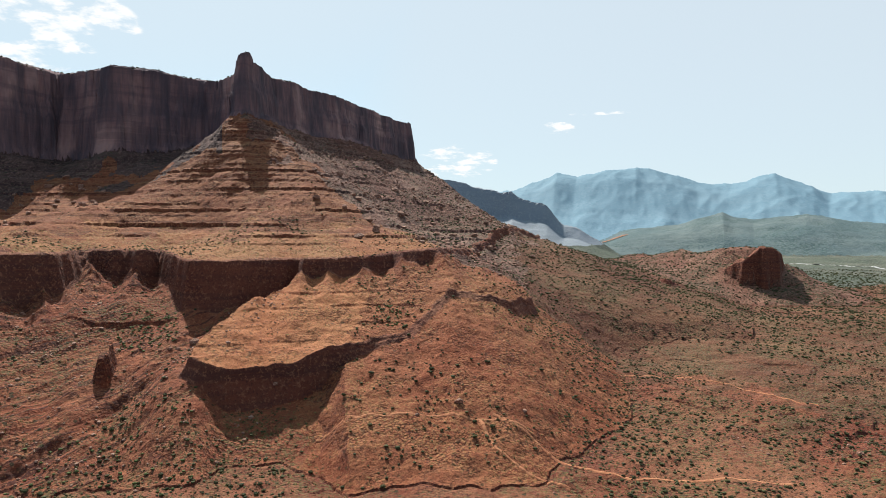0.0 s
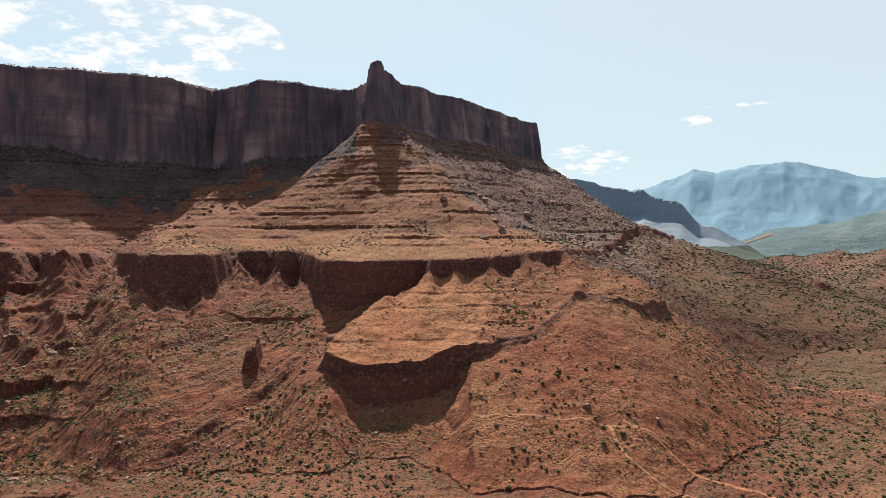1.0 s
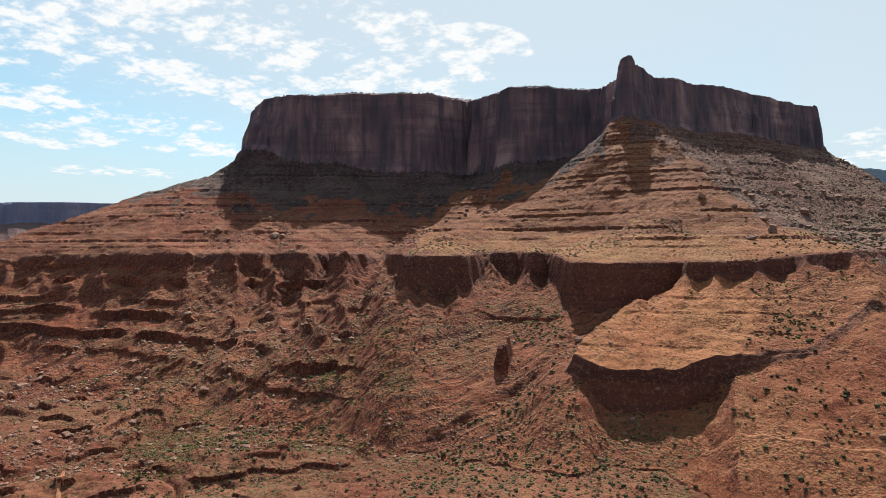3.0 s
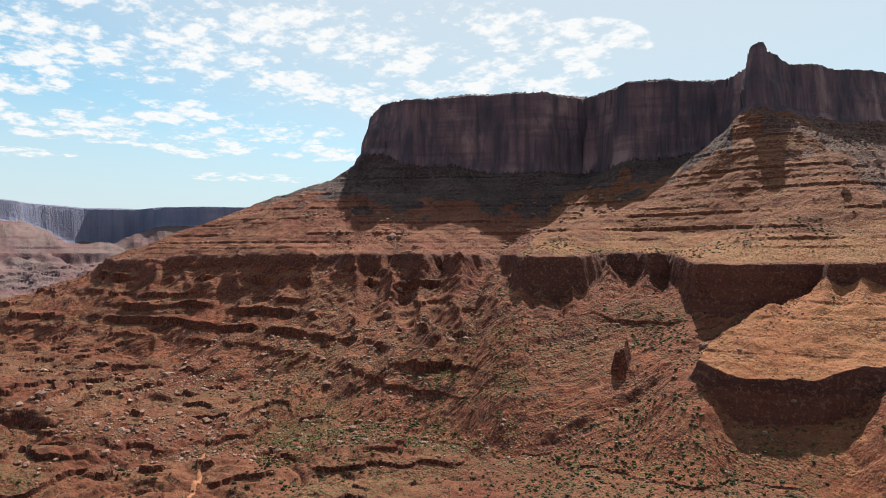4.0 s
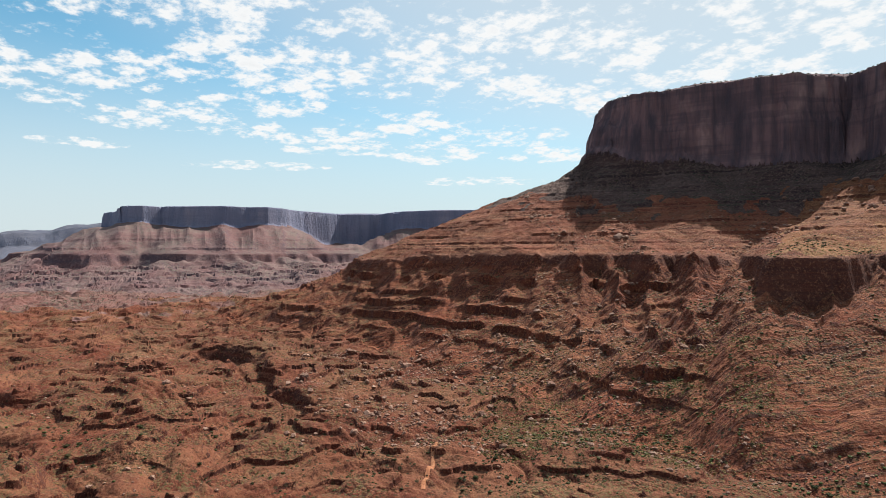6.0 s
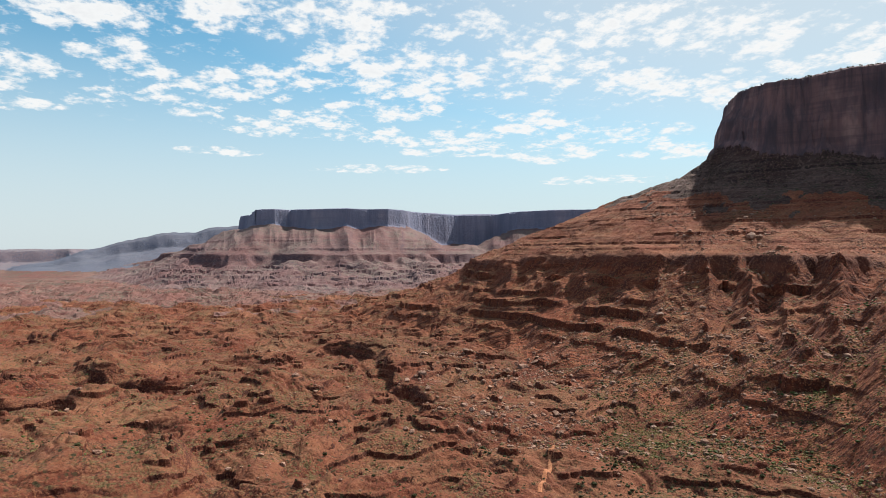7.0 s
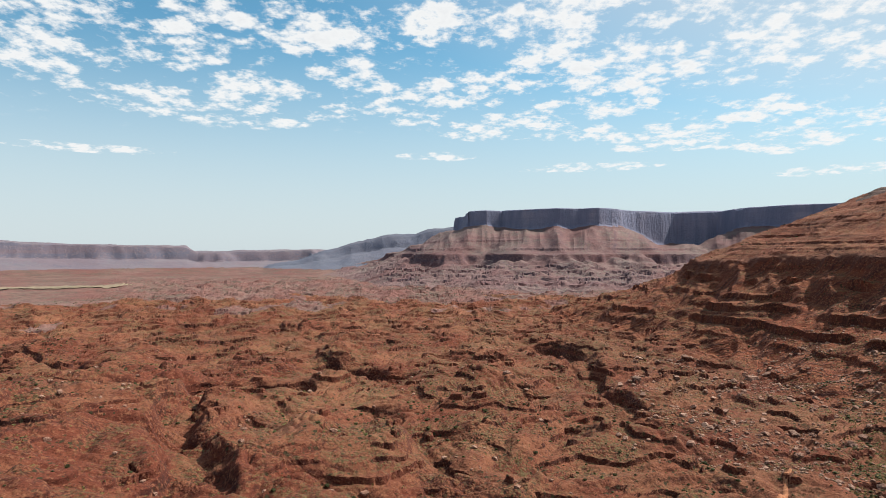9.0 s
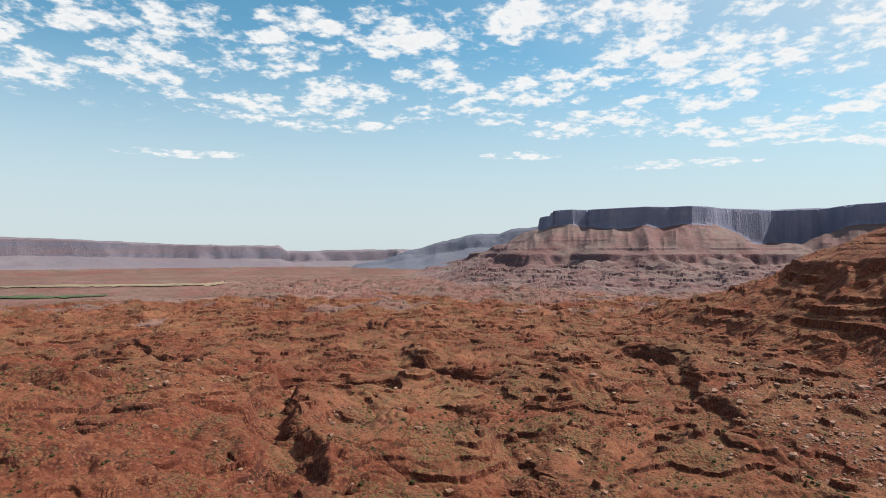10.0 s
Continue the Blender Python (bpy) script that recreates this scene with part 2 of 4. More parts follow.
M_EAST = rock_material("orange_slope_soil", (0.235, 0.068, 0.030), (0.34, 0.135, 0.063), (0.19, 0.052, 0.025), (0.075, 0.027, 0.019), (0.34, 0.18, 0.075), 0.6, dots=0.7)
M_GRASSBENCH = rock_material("grassy_bench", (0.293, 0.115, 0.0486), (0.369, 0.18, 0.081), (0.216, 0.0747, 0.0351), (0.09, 0.0351, 0.0216), (0.261, 0.171, 0.0675), 0.7, 1.0, 0.8, dots=0.6)
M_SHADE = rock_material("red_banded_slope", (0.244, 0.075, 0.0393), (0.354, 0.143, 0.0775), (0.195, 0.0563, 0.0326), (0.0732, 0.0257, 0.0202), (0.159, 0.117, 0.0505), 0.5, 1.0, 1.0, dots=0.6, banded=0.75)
M_SLAB = rock_material("orange_slab_rock", (0.33, 0.122, 0.049), (0.40, 0.17, 0.076), (0.27, 0.088, 0.038), (0.12, 0.045, 0.026), (0.30, 0.165, 0.062), 0.5, 1.0, 0.5, dots=0.6)
# Grey scrubby rubble, its colour darkened to deepen the cliff's cast shadow.
M_FOOT = rock_material("shadow_dark_foot_rubble", (0.105, 0.060, 0.050), (0.20, 0.125, 0.10), (0.085, 0.048, 0.043), (0.035, 0.022, 0.022), (0.045, 0.050, 0.028), 0.95, 1.4, 1.0, 0.0, 0.9, 0.5)
M_BENCH = rock_material("tan_bench_soil", (0.247, 0.0861, 0.0383), (0.313, 0.14, 0.0666), (0.168, 0.0509, 0.0266), (0.0705, 0.0258, 0.0172), (0.211, 0.133, 0.0533), 0.5, 1.0, 0.7, dots=0.55, banded=0.65)
M_CLIFF = cliff_material("varnished_sandstone", (0.225, 0.132, 0.132), (0.075, 0.058, 0.070), (0.43, 0.27, 0.24))
M_LEDGE = rock_material("red_ledge_rock", (0.185, 0.064, 0.038), (0.29, 0.125, 0.072), (0.165, 0.054, 0.034), (0.075, 0.031, 0.026), (0.10, 0.085, 0.038), 0.3)
# Far mesa talus: red rock with a bluish haze tint painted in.
M_FAR = rock_material("haze_tinted_red_slope", (0.161, 0.082, 0.0751), (0.206, 0.135, 0.122), (0.138, 0.0636, 0.0623), (0.0826, 0.0576, 0.0709), (0.138, 0.131, 0.102), 0.7, 3.0, 0.35)
# Far cliff colour shifted blue-grey to stand in for haze.
M_FARCLIFF = cliff_material("haze_blue_cliff", (0.223, 0.219, 0.287), (0.144, 0.155, 0.223), (0.273, 0.247, 0.287), 2.5)
# Red tableland rock turned mauve in its base colour for haze.
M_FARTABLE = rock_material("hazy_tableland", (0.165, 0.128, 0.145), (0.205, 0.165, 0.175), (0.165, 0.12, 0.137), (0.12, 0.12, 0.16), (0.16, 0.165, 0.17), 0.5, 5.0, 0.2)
# Jagged mesa: blue-grey of distance haze put into the rock colour.
M_BLUE = rock_material("haze_blue_rock", (0.114, 0.122, 0.158), (0.147, 0.144, 0.174), (0.106, 0.111, 0.149), (0.0918, 0.105, 0.149), (0.147, 0.158, 0.178), 0.6, 4.0, 0.25)
# Stepped edge lightened and blued in its base colour to suggest haze.
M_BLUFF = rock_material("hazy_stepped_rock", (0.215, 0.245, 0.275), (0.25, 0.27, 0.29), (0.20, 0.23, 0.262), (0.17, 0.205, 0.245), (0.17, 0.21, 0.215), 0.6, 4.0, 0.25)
# Mountain base colours carry the pale blue of distance haze.
M_PEAK = rock_material("haze_blue_mountain", (0.145, 0.245, 0.305), (0.17, 0.265, 0.32), (0.14, 0.24, 0.30), (0.13, 0.225, 0.285), (0.12, 0.215, 0.27), 0.6, 9.0, 0.05)
# Dark forest green with a teal cast mixed in for distance haze.
M_WOOD = rock_material("haze_teal_woods", (0.09, 0.135, 0.14), (0.14, 0.175, 0.165), (0.085, 0.12, 0.13), (0.055, 0.09, 0.10), (0.05, 0.09, 0.085), 0.9, 4.0, 0.5)


# ---------------------------------------------------------------- land form
_mix = np.random.RandomState(7)
PERM = np.tile(_mix.permutation(256), 3).astype(np.int32)
_ang = _mix.rand(256) * 2 * np.pi
GX, GY = np.cos(_ang).astype(np.float32), np.sin(_ang).astype(np.float32)


def grain(x, y, size, seed=0):
    """Gradient noise, about -1 to 1."""
    x = (x / size + seed * 7.31).astype(np.float32)
    y = (y / size + seed * 3.77).astype(np.float32)
    ix, iy = np.floor(x), np.floor(y)
    fx, fy = x - ix, y - iy
    ix, iy = ix.astype(np.int32) & 255, iy.astype(np.int32) & 255
    u, v = fx * fx * fx * (fx * (fx * 6 - 15) + 10), fy * fy * fy * (fy * (fy * 6 - 15) + 10)
    a, b = PERM[ix], PERM[ix + 1]
    h = PERM[a + iy]
    n00 = GX[h] * fx + GY[h] * fy
    h = PERM[b + iy]
    n10 = GX[h] * (fx - 1) + GY[h] * fy
    h = PERM[a + iy + 1]
    n01 = GX[h] * fx + GY[h] * (fy - 1)
    h = PERM[b + iy + 1]
    n11 = GX[h] * (fx - 1) + GY[h] * (fy - 1)
    low, high = n00 + u * (n10 - n00), n01 + u * (n11 - n01)
    return 1.5 * (low + v * (high - low))


def fbm(x, y, size, octaves=4, seed=0, gain=0.5):
    total, amp = 0, 1.0
    for k in range(octaves):
        total = total + amp * grain(x, y, size / 2 ** k, seed + 17 * k)
        amp *= gain
    return total


def ridged(x, y, size, octaves=3, seed=0):
    total, amp = 0, 1.0
    for k in range(octaves):
        total = total + amp * (1 - 2 * np.abs(grain(x, y, size / 2 ** k, seed + 31 * k)))
        amp *= 0.5
    return total


def ease(v, lo, hi):
    t = np.clip((v - lo) / (hi - lo), 0, 1)
    return t * t * (3 - 2 * t)


def plan(pts):
    """Bearings (degrees to the left of north) and distances to plan points."""
    p = np.array(pts, float)
    a = np.radians(p[:, 0])
    return np.stack([-p[:, 1] * np.sin(a), p[:, 1] * np.cos(a)], 1)


def edge(x, y, pts):
    """Signed distance to a closed outline, negative inside."""
    p = plan(pts)
    q = np.roll(p, -1, axis=0)
    best = np.full(x.shape, 1e12)
    inside = np.zeros(x.shape, bool)
    for (ax, ay), (bx, by) in zip(p, q):
        ex, ey = bx - ax, by - ay
        h = np.clip(((x - ax) * ex + (y - ay) * ey) / (ex * ex + ey * ey), 0, 1)
        best = np.minimum(best, (x - ax - h * ex) ** 2 + (y - ay - h * ey) ** 2)
        cross = (ay > y) != (by > y)
        if abs(ey) > 1e-9:
            inside ^= cross & (x < ax + (y - ay) * ex / ey)
    return np.where(inside, -1, 1) * np.sqrt(best)


def line(x, y, pts):
    """Distance to an open line."""
    p = plan(pts)
    best = np.full(x.shape, 1e12)
    for (ax, ay), (bx, by) in zip(p[:-1], p[1:]):
        ex, ey = bx - ax, by - ay
        h = np.clip(((x - ax) * ex + (y - ay) * ey) / (ex * ex + ey * ey), 0, 1)
        best = np.minimum(best, (x - ax - h * ex) ** 2 + (y - ay - h * ey) ** 2)
    return np.sqrt(best)


def spot(x, y, pts, power=1.5, core=900.0):
    """Heights blended from spot heights (bearing, distance, height)."""
    p = plan([q[:2] for q in pts])
    num = den = 0
    for (ax, ay), q in zip(p, pts):
        w = 1.0 / ((x - ax) ** 2 + (y - ay) ** 2 + core) ** power
        num, den = num + w * q[2], den + w
    return num / den


RIM = [(2.95, 1310), (4.7, 1235), (7.9, 1135), (11.5, 1035), (14.5, 982), (16.4, 936), (17.2, 918), (17.7, 922), (18.5, 965), (19.4, 1005), (22, 1012), (24.4, 1000),
       (27.9, 990), (29.1, 1050), (31.1, 1090), (34.1, 1040), (39.1, 1054), (42.9, 1058), (46.6, 1080), (49.5, 1125), (50.1, 1240), (46, 1500),
       (40, 1800), (20, 1850), (6, 1700), (4.2, 1400)]
RIM_TOP = [(3.1, 1300, 257), (11.5, 1035, 259), (14.5, 972, 258), (19.5, 1000, 256), (27.9, 990, 260), (31.1, 1090, 264), (39.1, 1054, 264), (49.0, 1130, 261), (30, 1600, 270)]
RIM_FOOT = [(2.2, 1285, 174), (7.9, 1120, 180), (14.5, 955, 182), (17.6, 890, 184), (20.5, 975, 150), (24, 985, 132), (30, 1040, 124), (37.6, 1030, 124), (44, 1060, 140), (50.6, 1110, 168), (30, 1900, 150)]
BENCH = [(-0.8, 650), (0.7, 590), (2.2, 575), (4.5, 592), (7.3, 568), (10, 562), (12.4, 552), (12.7, 574), (15, 566), (18.8, 552), (22.0, 554), (22.5, 600), (23.2, 640), (24.0, 668), (24.4, 646), (25.5, 640),
         (26.5, 672), (27.0, 652), (28.2, 664), (29.8, 660), (30.3, 612), (31.5, 594), (36.2, 580), (36.8, 690), (38.4, 800), (40.5, 740), (42, 730), (43, 800), (45.4, 760), (48, 815), (51.5, 790), (54, 850), (56.6, 850),
         (62.5, 930), (66, 985), (69.4, 1060), (71, 1150), (70, 1400), (62, 1750), (40, 2150), (15, 2150), (-3, 1900), (-8, 1500), (-8.5, 1200), (-6.5, 1060), (-3.0, 840)]
BENCH_TOP = [(-0.8, 650, 0), (0.7, 590, 2), (2.2, 575, -4), (7.3, 570, -9), (12.2, 560, -10), (18.8, 552, -11.5), (22.1, 556, -10.5), (26.7, 640, -1.5), (34.1, 590, -5),
             (39.1, 770, -4), (45.4, 770, -3), (51.5, 800, -3), (57, 850, -3), (62.5, 930, -4), (69.4, 1060, -12), (-6.5, 1060, 33), (-8.5, 1250, 20), (30, 2100, -20)]
BENCH_DROP = [(-1060, 12), (-950, 8), (-877, 14), (-809, 6), (-728, 16), (-675, 6), (-622, 17), (-580, 8), (-541, 22), (-510, 26), (-481, 9), (-450, 15), (-424, 20), (-385, 12), (-350, 42), (-314, 40), (-294, 15),
              (-282, 10), (-258, 9), (-250, 13), (-241, 9), (-228, 14), (-208, 45), (-180, 46), (-137, 34), (-129, 27), (-121, 24), (-79, 25), (-31, 20), (0, 12), (26, 5), (117, 6)]
TOE = [(-15, 1700), (-17, 1250), (-19, 930), (-19, 680), (-14, 500), (-6, 405), (2, 380), (8, 375), (15, 365), (22, 362), (26, 372), (30.5, 390), (36.3, 405), (42, 420), (49.5, 455), (55, 530), (61, 625),
       (67, 775), (73, 910), (79, 1080), (83, 1300), (80, 1550), (70, 1950), (40, 2300), (5, 2250), (-9, 2000)]
SLAB = [(21.8, 439), (20.5, 431), (17.5, 429), (13.2, 431), (10.8, 443), (8.6, 453), (6.4, 459), (3.3, 470), (-0.7, 518), (-6.1, 545), (-8, 600), (-5, 740), (-0.5, 690), (2, 620), (7, 600), (12.5, 590),
        (12.7, 556), (14.4, 540), (17.3, 506), (20, 470), (21.4, 450)]
SLAB_FALL = [(-9, 2.2), (0, 3.2), (5.5, 4.5), (8.6, 8), (10.8, 23), (22, 24)]
FACE = [(-20, 10), (-3, 8), (-1, 5), (1, 8), (6, 13), (12.5, 14), (24, 14)]
FOOT = [(28, 12), (30, 14), (31.5, 33), (35.5, 37), (36.4, 22), (37.4, 26), (39, 32)]
FAR_RIM = [(90.1, 2960), (88.6, 2900), (87.2, 2960), (86.2, 2900), (82.4, 2790), (80.5, 2830), (78.7, 2800), (75.9, 3050), (72.3, 3200), (69.2, 3200), (67.1, 3000), (62.3, 2910),
           (58, 2880), (50, 2950), (44, 3600), (50, 4700), (85, 4750), (91, 3700)]
FAR_BENCH = [(94.2, 2700), (91.7, 2560), (88.5, 2600), (86.6, 2480), (81.7, 2430), (78, 2500), (74.1, 2640), (70, 2850), (66, 2650), (58, 2500), (48, 2500), (40, 3600), (48, 4850), (88, 4900), (97, 3600)]
FAR_TOE = [(101, 2900), (98, 2350), (91, 2080), (82, 1950), (70, 2050), (60, 2050), (46, 2100), (36, 3600), (44, 4950), (92, 4950), (104, 3900)]
KNOB = [(-24.0, 1190), (-25.2, 1160), (-26.6, 1150), (-28.0, 1170), (-28.0, 1230), (-26.3, 1280), (-24.2, 1260)]
OUTCROP = [(-16.3, 1045), (-17.6, 1030), (-19.2, 1010), (-20.3, 1030), (-20.2, 1090), (-17, 1110)]
LEDGES = [(170, 3), (163, 4), (158, 2), (150, 5), (144, 2), (138, 3), (127, 1.5), (119, 3.5), (112, 1.2), (101, 2), (93, 3.4), (86, 1.2), (79, 1.5), (67, 3.6), (60, 1.2), (49, 2), (41, 3.8), (35, 1.2), (24, 4.5), (12, 3.5), (4, 1.5)]
LOW_LEDGES = [(-22, 3), (-38, 11), (-56, 5), (-70, 9), (-88, 8), (-103, 3)]
WASH = [(19.5, 545), (21.5, 505), (24.5, 462), (30, 418), (36.3, 385), (43, 368)]
PLAIN_LEDGES = [(-88, 3), (-97, 3), (-106, 5), (-113, 3), (-119, 5), (-127, 4), (-136, 4)]
GULLIES = [[(83.5, 820), (80.7, 740), (79.3, 600), (76, 520)], [(105.5, 540), (112.7, 560), (114.6, 500), (115, 410), (113, 330)],
           [(127.4, 880), (120.7, 690), (123.6, 580), (126.3, 560)], [(96, 640), (103, 700), (108, 690)], [(36.3, 402), (41, 385), (49.5, 375), (55.6, 360), (66, 345)]]
PEAK = [(-60, 0.05), (-45, 0.07), (-34.7, 0.072), (-31.6, 0.075), (-30.1, 0.090), (-27.4, 0.103), (-24.5, 0.096), (-22, 0.098), (-20.2, 0.104), (-17, 0.124), (-13.7, 0.118), (-11.8, 0.110),
        (-10.1, 0.117), (-6.6, 0.092), (-3, 0.075), (5, 0.05), (20, 0.04), (30, -0.05), (31, -1)]
WOODED = [(-60, 0.03), (-45, 0.03), (-34.7, 0.032), (-29.7, 0.046), (-25.8, 0.040), (-24.1, 0.050), (-20.2, 0.033), (-16.6, 0.027), (-13.7, 0.013), (-8, -0.01), (0, -0.03), (4, -1)]
BLUFF = [(-19, -1), (-16, -0.01), (-13.7, 0.012), (-10.8, 0.034), (-8.8, 0.063), (-6.4, 0.087), (-4.9, 0.084), (-2.3, 0.101), (-0.3, 0.106), (6, 0.11), (14, 0.09), (25, -0.05), (26, -1)]
JAGGED = [(70, -1), (84, 0.03), (90.1, 0.038), (93.4, 0.037), (95, 0.030), (97.2, 0.026), (99.7, 0.019), (101.7, 0.006), (104, -0.005), (108, -0.02), (112, -0.05)]
TABLELAND = [(90, -1), (96, -0.01), (101.7, 0.002), (104.6, 0.003), (113.5, 0.000), (114.1, 0.008), (119.8, 0.009), (125.8, 0.012), (128, 0.015), (135, 0.018), (150, 0.01), (170, -0.01), (200, -0.02)]


def steps(z, x, y, ledges, seed, amount, wide=9.0, broken=0.0):
    """Turns an even slope into ledges at the given heights; broken: how far they are cut up."""
    wave = 2.0 * grain(x, y, 170, seed)
    if broken:
        wave = wave + broken * (4.5 * grain(x, y, 48, seed + 3) + 2.5 * grain(x, y, 17, seed + 4))
    for k, (level, rise) in enumerate(ledges):
        keep = ease(0.6 + 0.9 * grain(x, y, 170, seed + 5 * k + 1) + (0.25 + broken * 1.5) * grain(x, y, 41, seed + 5 * k + 2), 0.1, 0.75) * amount
        v = z + wave - level
        z = z + rise * keep * (ease(v, -0.3, 0.3) - np.clip(v / wide + 0.5, 0, 1))
    return z


def hummocks(x, y):
    """Rounded badland humps parted by sharp gullies."""
    wx, wy = x + 22 * fbm(x, y, 90, 2, 8), y + 22 * fbm(x, y, 90, 2, 9)
    return 17 * np.abs(grain(wx, wy, 130, 11)) + 9 * np.abs(grain(wx, wy, 58, 12)) + 4.5 * np.abs(grain(wx, wy, 27, 13)) + 2.2 * np.abs(grain(wx, wy, 12, 14))


def plains(x, y, az, r):
    s = x * math.sin(radians(20)) + y * math.cos(radians(20))
    w = ease(az, 48, 14) * ease(az, -130, -80)
    rise = (34 * ease(s, 300, 1000) + 40 * ease(s, 900, 2100) + 62 * ease(s, 2200, 4200)) * w
    z = -125 + rise + 10 * ease(r, 2500, 4500)
    z = z + 52 * np.exp(-(((az - 141) * 7.5) ** 2 + (r - 480) ** 2) / 210 ** 2)
    rough = 0.35 + 0.65 * ease(az, 30, 60) 
    far = ease(r, 3800, 2300) * (1 - 0.75 * ease(az, 114, 124) * ease(r, 1550, 1850))
    z = z + rough * far * (5.0 * fbm(x, y, 260, 3, 3) - 7 + (0.9 + 0.35 * ease(az, 55, 75)) * hummocks(x, y))
    z = z + far * 1.5 * fbm(x, y, 40, 3, 41)
    for k, g in enumerate(GULLIES):
        d = line(x + 9 * fbm(x, y, 40, 2, 60 + k), y + 9 * fbm(x, y, 40, 2, 80 + k), g)
        z = z - (3 if k == 4 else 13) * ease(d, 20, 7)
    z = np.where(far > 0, steps(z, x, y, PLAIN_LEDGES, 200, 0.75 * rough * far, 6.0, 0.9), z)
    return z


def ridge(az, r, table, dist, shape, ground):
    """A far range: skyline heights by bearing, and a cross section (distance, share of the height)."""
    t = np.array(table)
    crest = np.interp(az + 0.9 * grain(az * 10, r * 0.015, 22, 5), t[:, 0], t[:, 1]) * dist
    s = np.array(shape)
    return ground + (crest - ground) * np.interp(r, s[:, 0], s[:, 1], left=0, right=0)


def land(x, y):
    """Height over the eye's level, and what the place belongs to."""
    r = np.hypot(x, y)
    az = np.degrees(np.arctan2(-x, y))
    az = np.where(az < -150, az + 360, az)
    g = plains(x, y, az, r)
    z, kind = g.copy(), np.zeros(x.shape, np.int8)

    # far ranges
    for code, table, dist, shape in (
            (7, PEAK, 4650, [(3500, 0), (4000, 0.35), (4400, 0.8), (4650, 1), (4950, 0.6)]),
            (8, WOODED, 3700, [(2900, 0), (3300, 0.6), (3700, 1), (4200, 0.5), (4800, 0)]),
            (11, BLUFF, 2700, [(2150, 0), (2400, 0.35), (2640, 0.62), (2690, 0.98), (2760, 1), (3300, 0.7), (3700, 0)]),
            (6, TABLELAND, 4500, [(3750, 0), (4150, 0.2), (4400, 0.45), (4450, 0.95), (4500, 1), (4950, 1)]),
            (12, JAGGED, 4100, [(3350, 0), (3700, 0.3), (3980, 0.6), (4050, 0.92), (4100, 1), (4500, 0.8), (4800, 0)])):
        warp = (4 if code == 7 else 70) * fbm(x, y, 500, 4, code * 9)
        big = (r > 2000) & (r < 4960)
        zz = ridge(az, r + warp * ease(np.abs(r - dist), 0, 150), table, dist, shape, g)
        zz = zz + ease(zz - g, 20, 120) * (24 * (ridged(az * 75, r * 0.5, 520, 4, 6) - 0.9) if code == 7 else 7 * ridged(x, y, 420, 4, code))
        hit = big & (zz > z + 0.5)
        kind = np.where(hit, np.where((zz - g < (22 if code != 11 else 55)) & (code in (6, 11, 12)), 24 if code == 11 else 20, np.where(r > {6: 4385, 11: 2600, 12: 3965}.get(code, 9999), {6: 61, 11: 111, 12: 121}.get(code, code), code)), kind)
        z = np.where(hit, zz, z)

    # the far mesa
    sel = (r > 1700) & (az > 30)
    if sel.any():
        X, Y, G = x[sel], y[sel], g[sel]
        dr = edge(X, Y, FAR_RIM) + 42 * fbm(X, Y, 300, 2, 91) + 1.5 * fbm(X, Y, 60, 2, 96)
        db = edge(X, Y, FAR_BENCH) + 50 * fbm(X, Y, 300, 4, 92)
        dt = edge(X, Y, FAR_TOE) + 40 * fbm(X, Y, 300, 3, 93)
        s = np.clip(np.maximum(dr - 25, 0) / np.maximum(np.maximum(dr - 25, 0) - np.minimum(db, 0), 1e-6), 0, 1)
        AZ = np.degrees(np.arctan2(-X, Y))
        spurs = ridged(AZ * 50, np.hypot(X, Y) * 0.10, 190, 3, 94)
        foot = 104 + 16 * fbm(X, Y, 230, 2, 98) + 9 * spurs - 82 * np.exp(-((AZ - 72) / 3.4) ** 2)
        tal = foot - (foot + 6) * s ** 0.85 + 17 * spurs * ease(s, 0, 0.3) * ease(s, 1, 0.7)
        tal = steps(tal, X, Y, [(48, 4), (12, 6)], 300, 1.0, 24)
        s2 = np.clip(np.maximum(db - 18, 0) / np.maximum(np.maximum(db - 18, 0) - np.minimum(dt, 0), 1e-6), 0, 1)
        fall = 8 + 36 * ease(fbm(X, Y, 170, 3, 97), -0.6, 0.5)
        low = steps(-6 - fall + (G + 6 + fall) * s2 ** 0.75 + 9 * ridged(X, Y, 140, 3, 95) * (1 - s2), X, Y, [(-55, 7), (-72, 9), (-88, 8), (-102, 7)], 320, 1.0, 20, 1.5)
        zz = np.where(db > 0, low + (tal - low) * ease(db, 18, 0), tal)
        zz = zz + (194 - zz) * np.clip(np.interp(dr, [-60, -14, 0, 3, 9, 15], [1, 0.97, 0.93, 0.72, 0.10, 0]), 0, 1)
        zz = np.where(dt > 0, G, zz)
        k = np.where(dr < 22, 51, np.where(dt < 0, 5, kind[sel]))
        up = (zz > z[sel]) & (dt < 0)
        z[sel] = np.where(up, zz, z[sel])
        kind[sel] = np.where(up, k, kind[sel])

    # the near mesa
    sel = (r < 2500) & (az > -26) & (az < 90)
    if sel.any():
        X, Y, G = x[sel], y[sel], g[sel]
        prow = plan([(17.3, 925)])[0]
        flute = 9 * ease(np.hypot(X - prow[0], Y - prow[1]), 40, 110) * fbm(X, Y, 70, 3, 21) + 2.2 * ridged(X, Y, 17, 3, 22) + 4.5 * ridged(X, Y, 52, 2, 20)
        dr = edge(X, Y, RIM) + flute
        db = edge(X, Y, BENCH) + (6 + 8 * ease(np.degrees(np.arctan2(-X, Y)), 34, 40)) * fbm(X, Y, 60, 3, 23) + 1.6 * fbm(X, Y, 13, 2, 24)
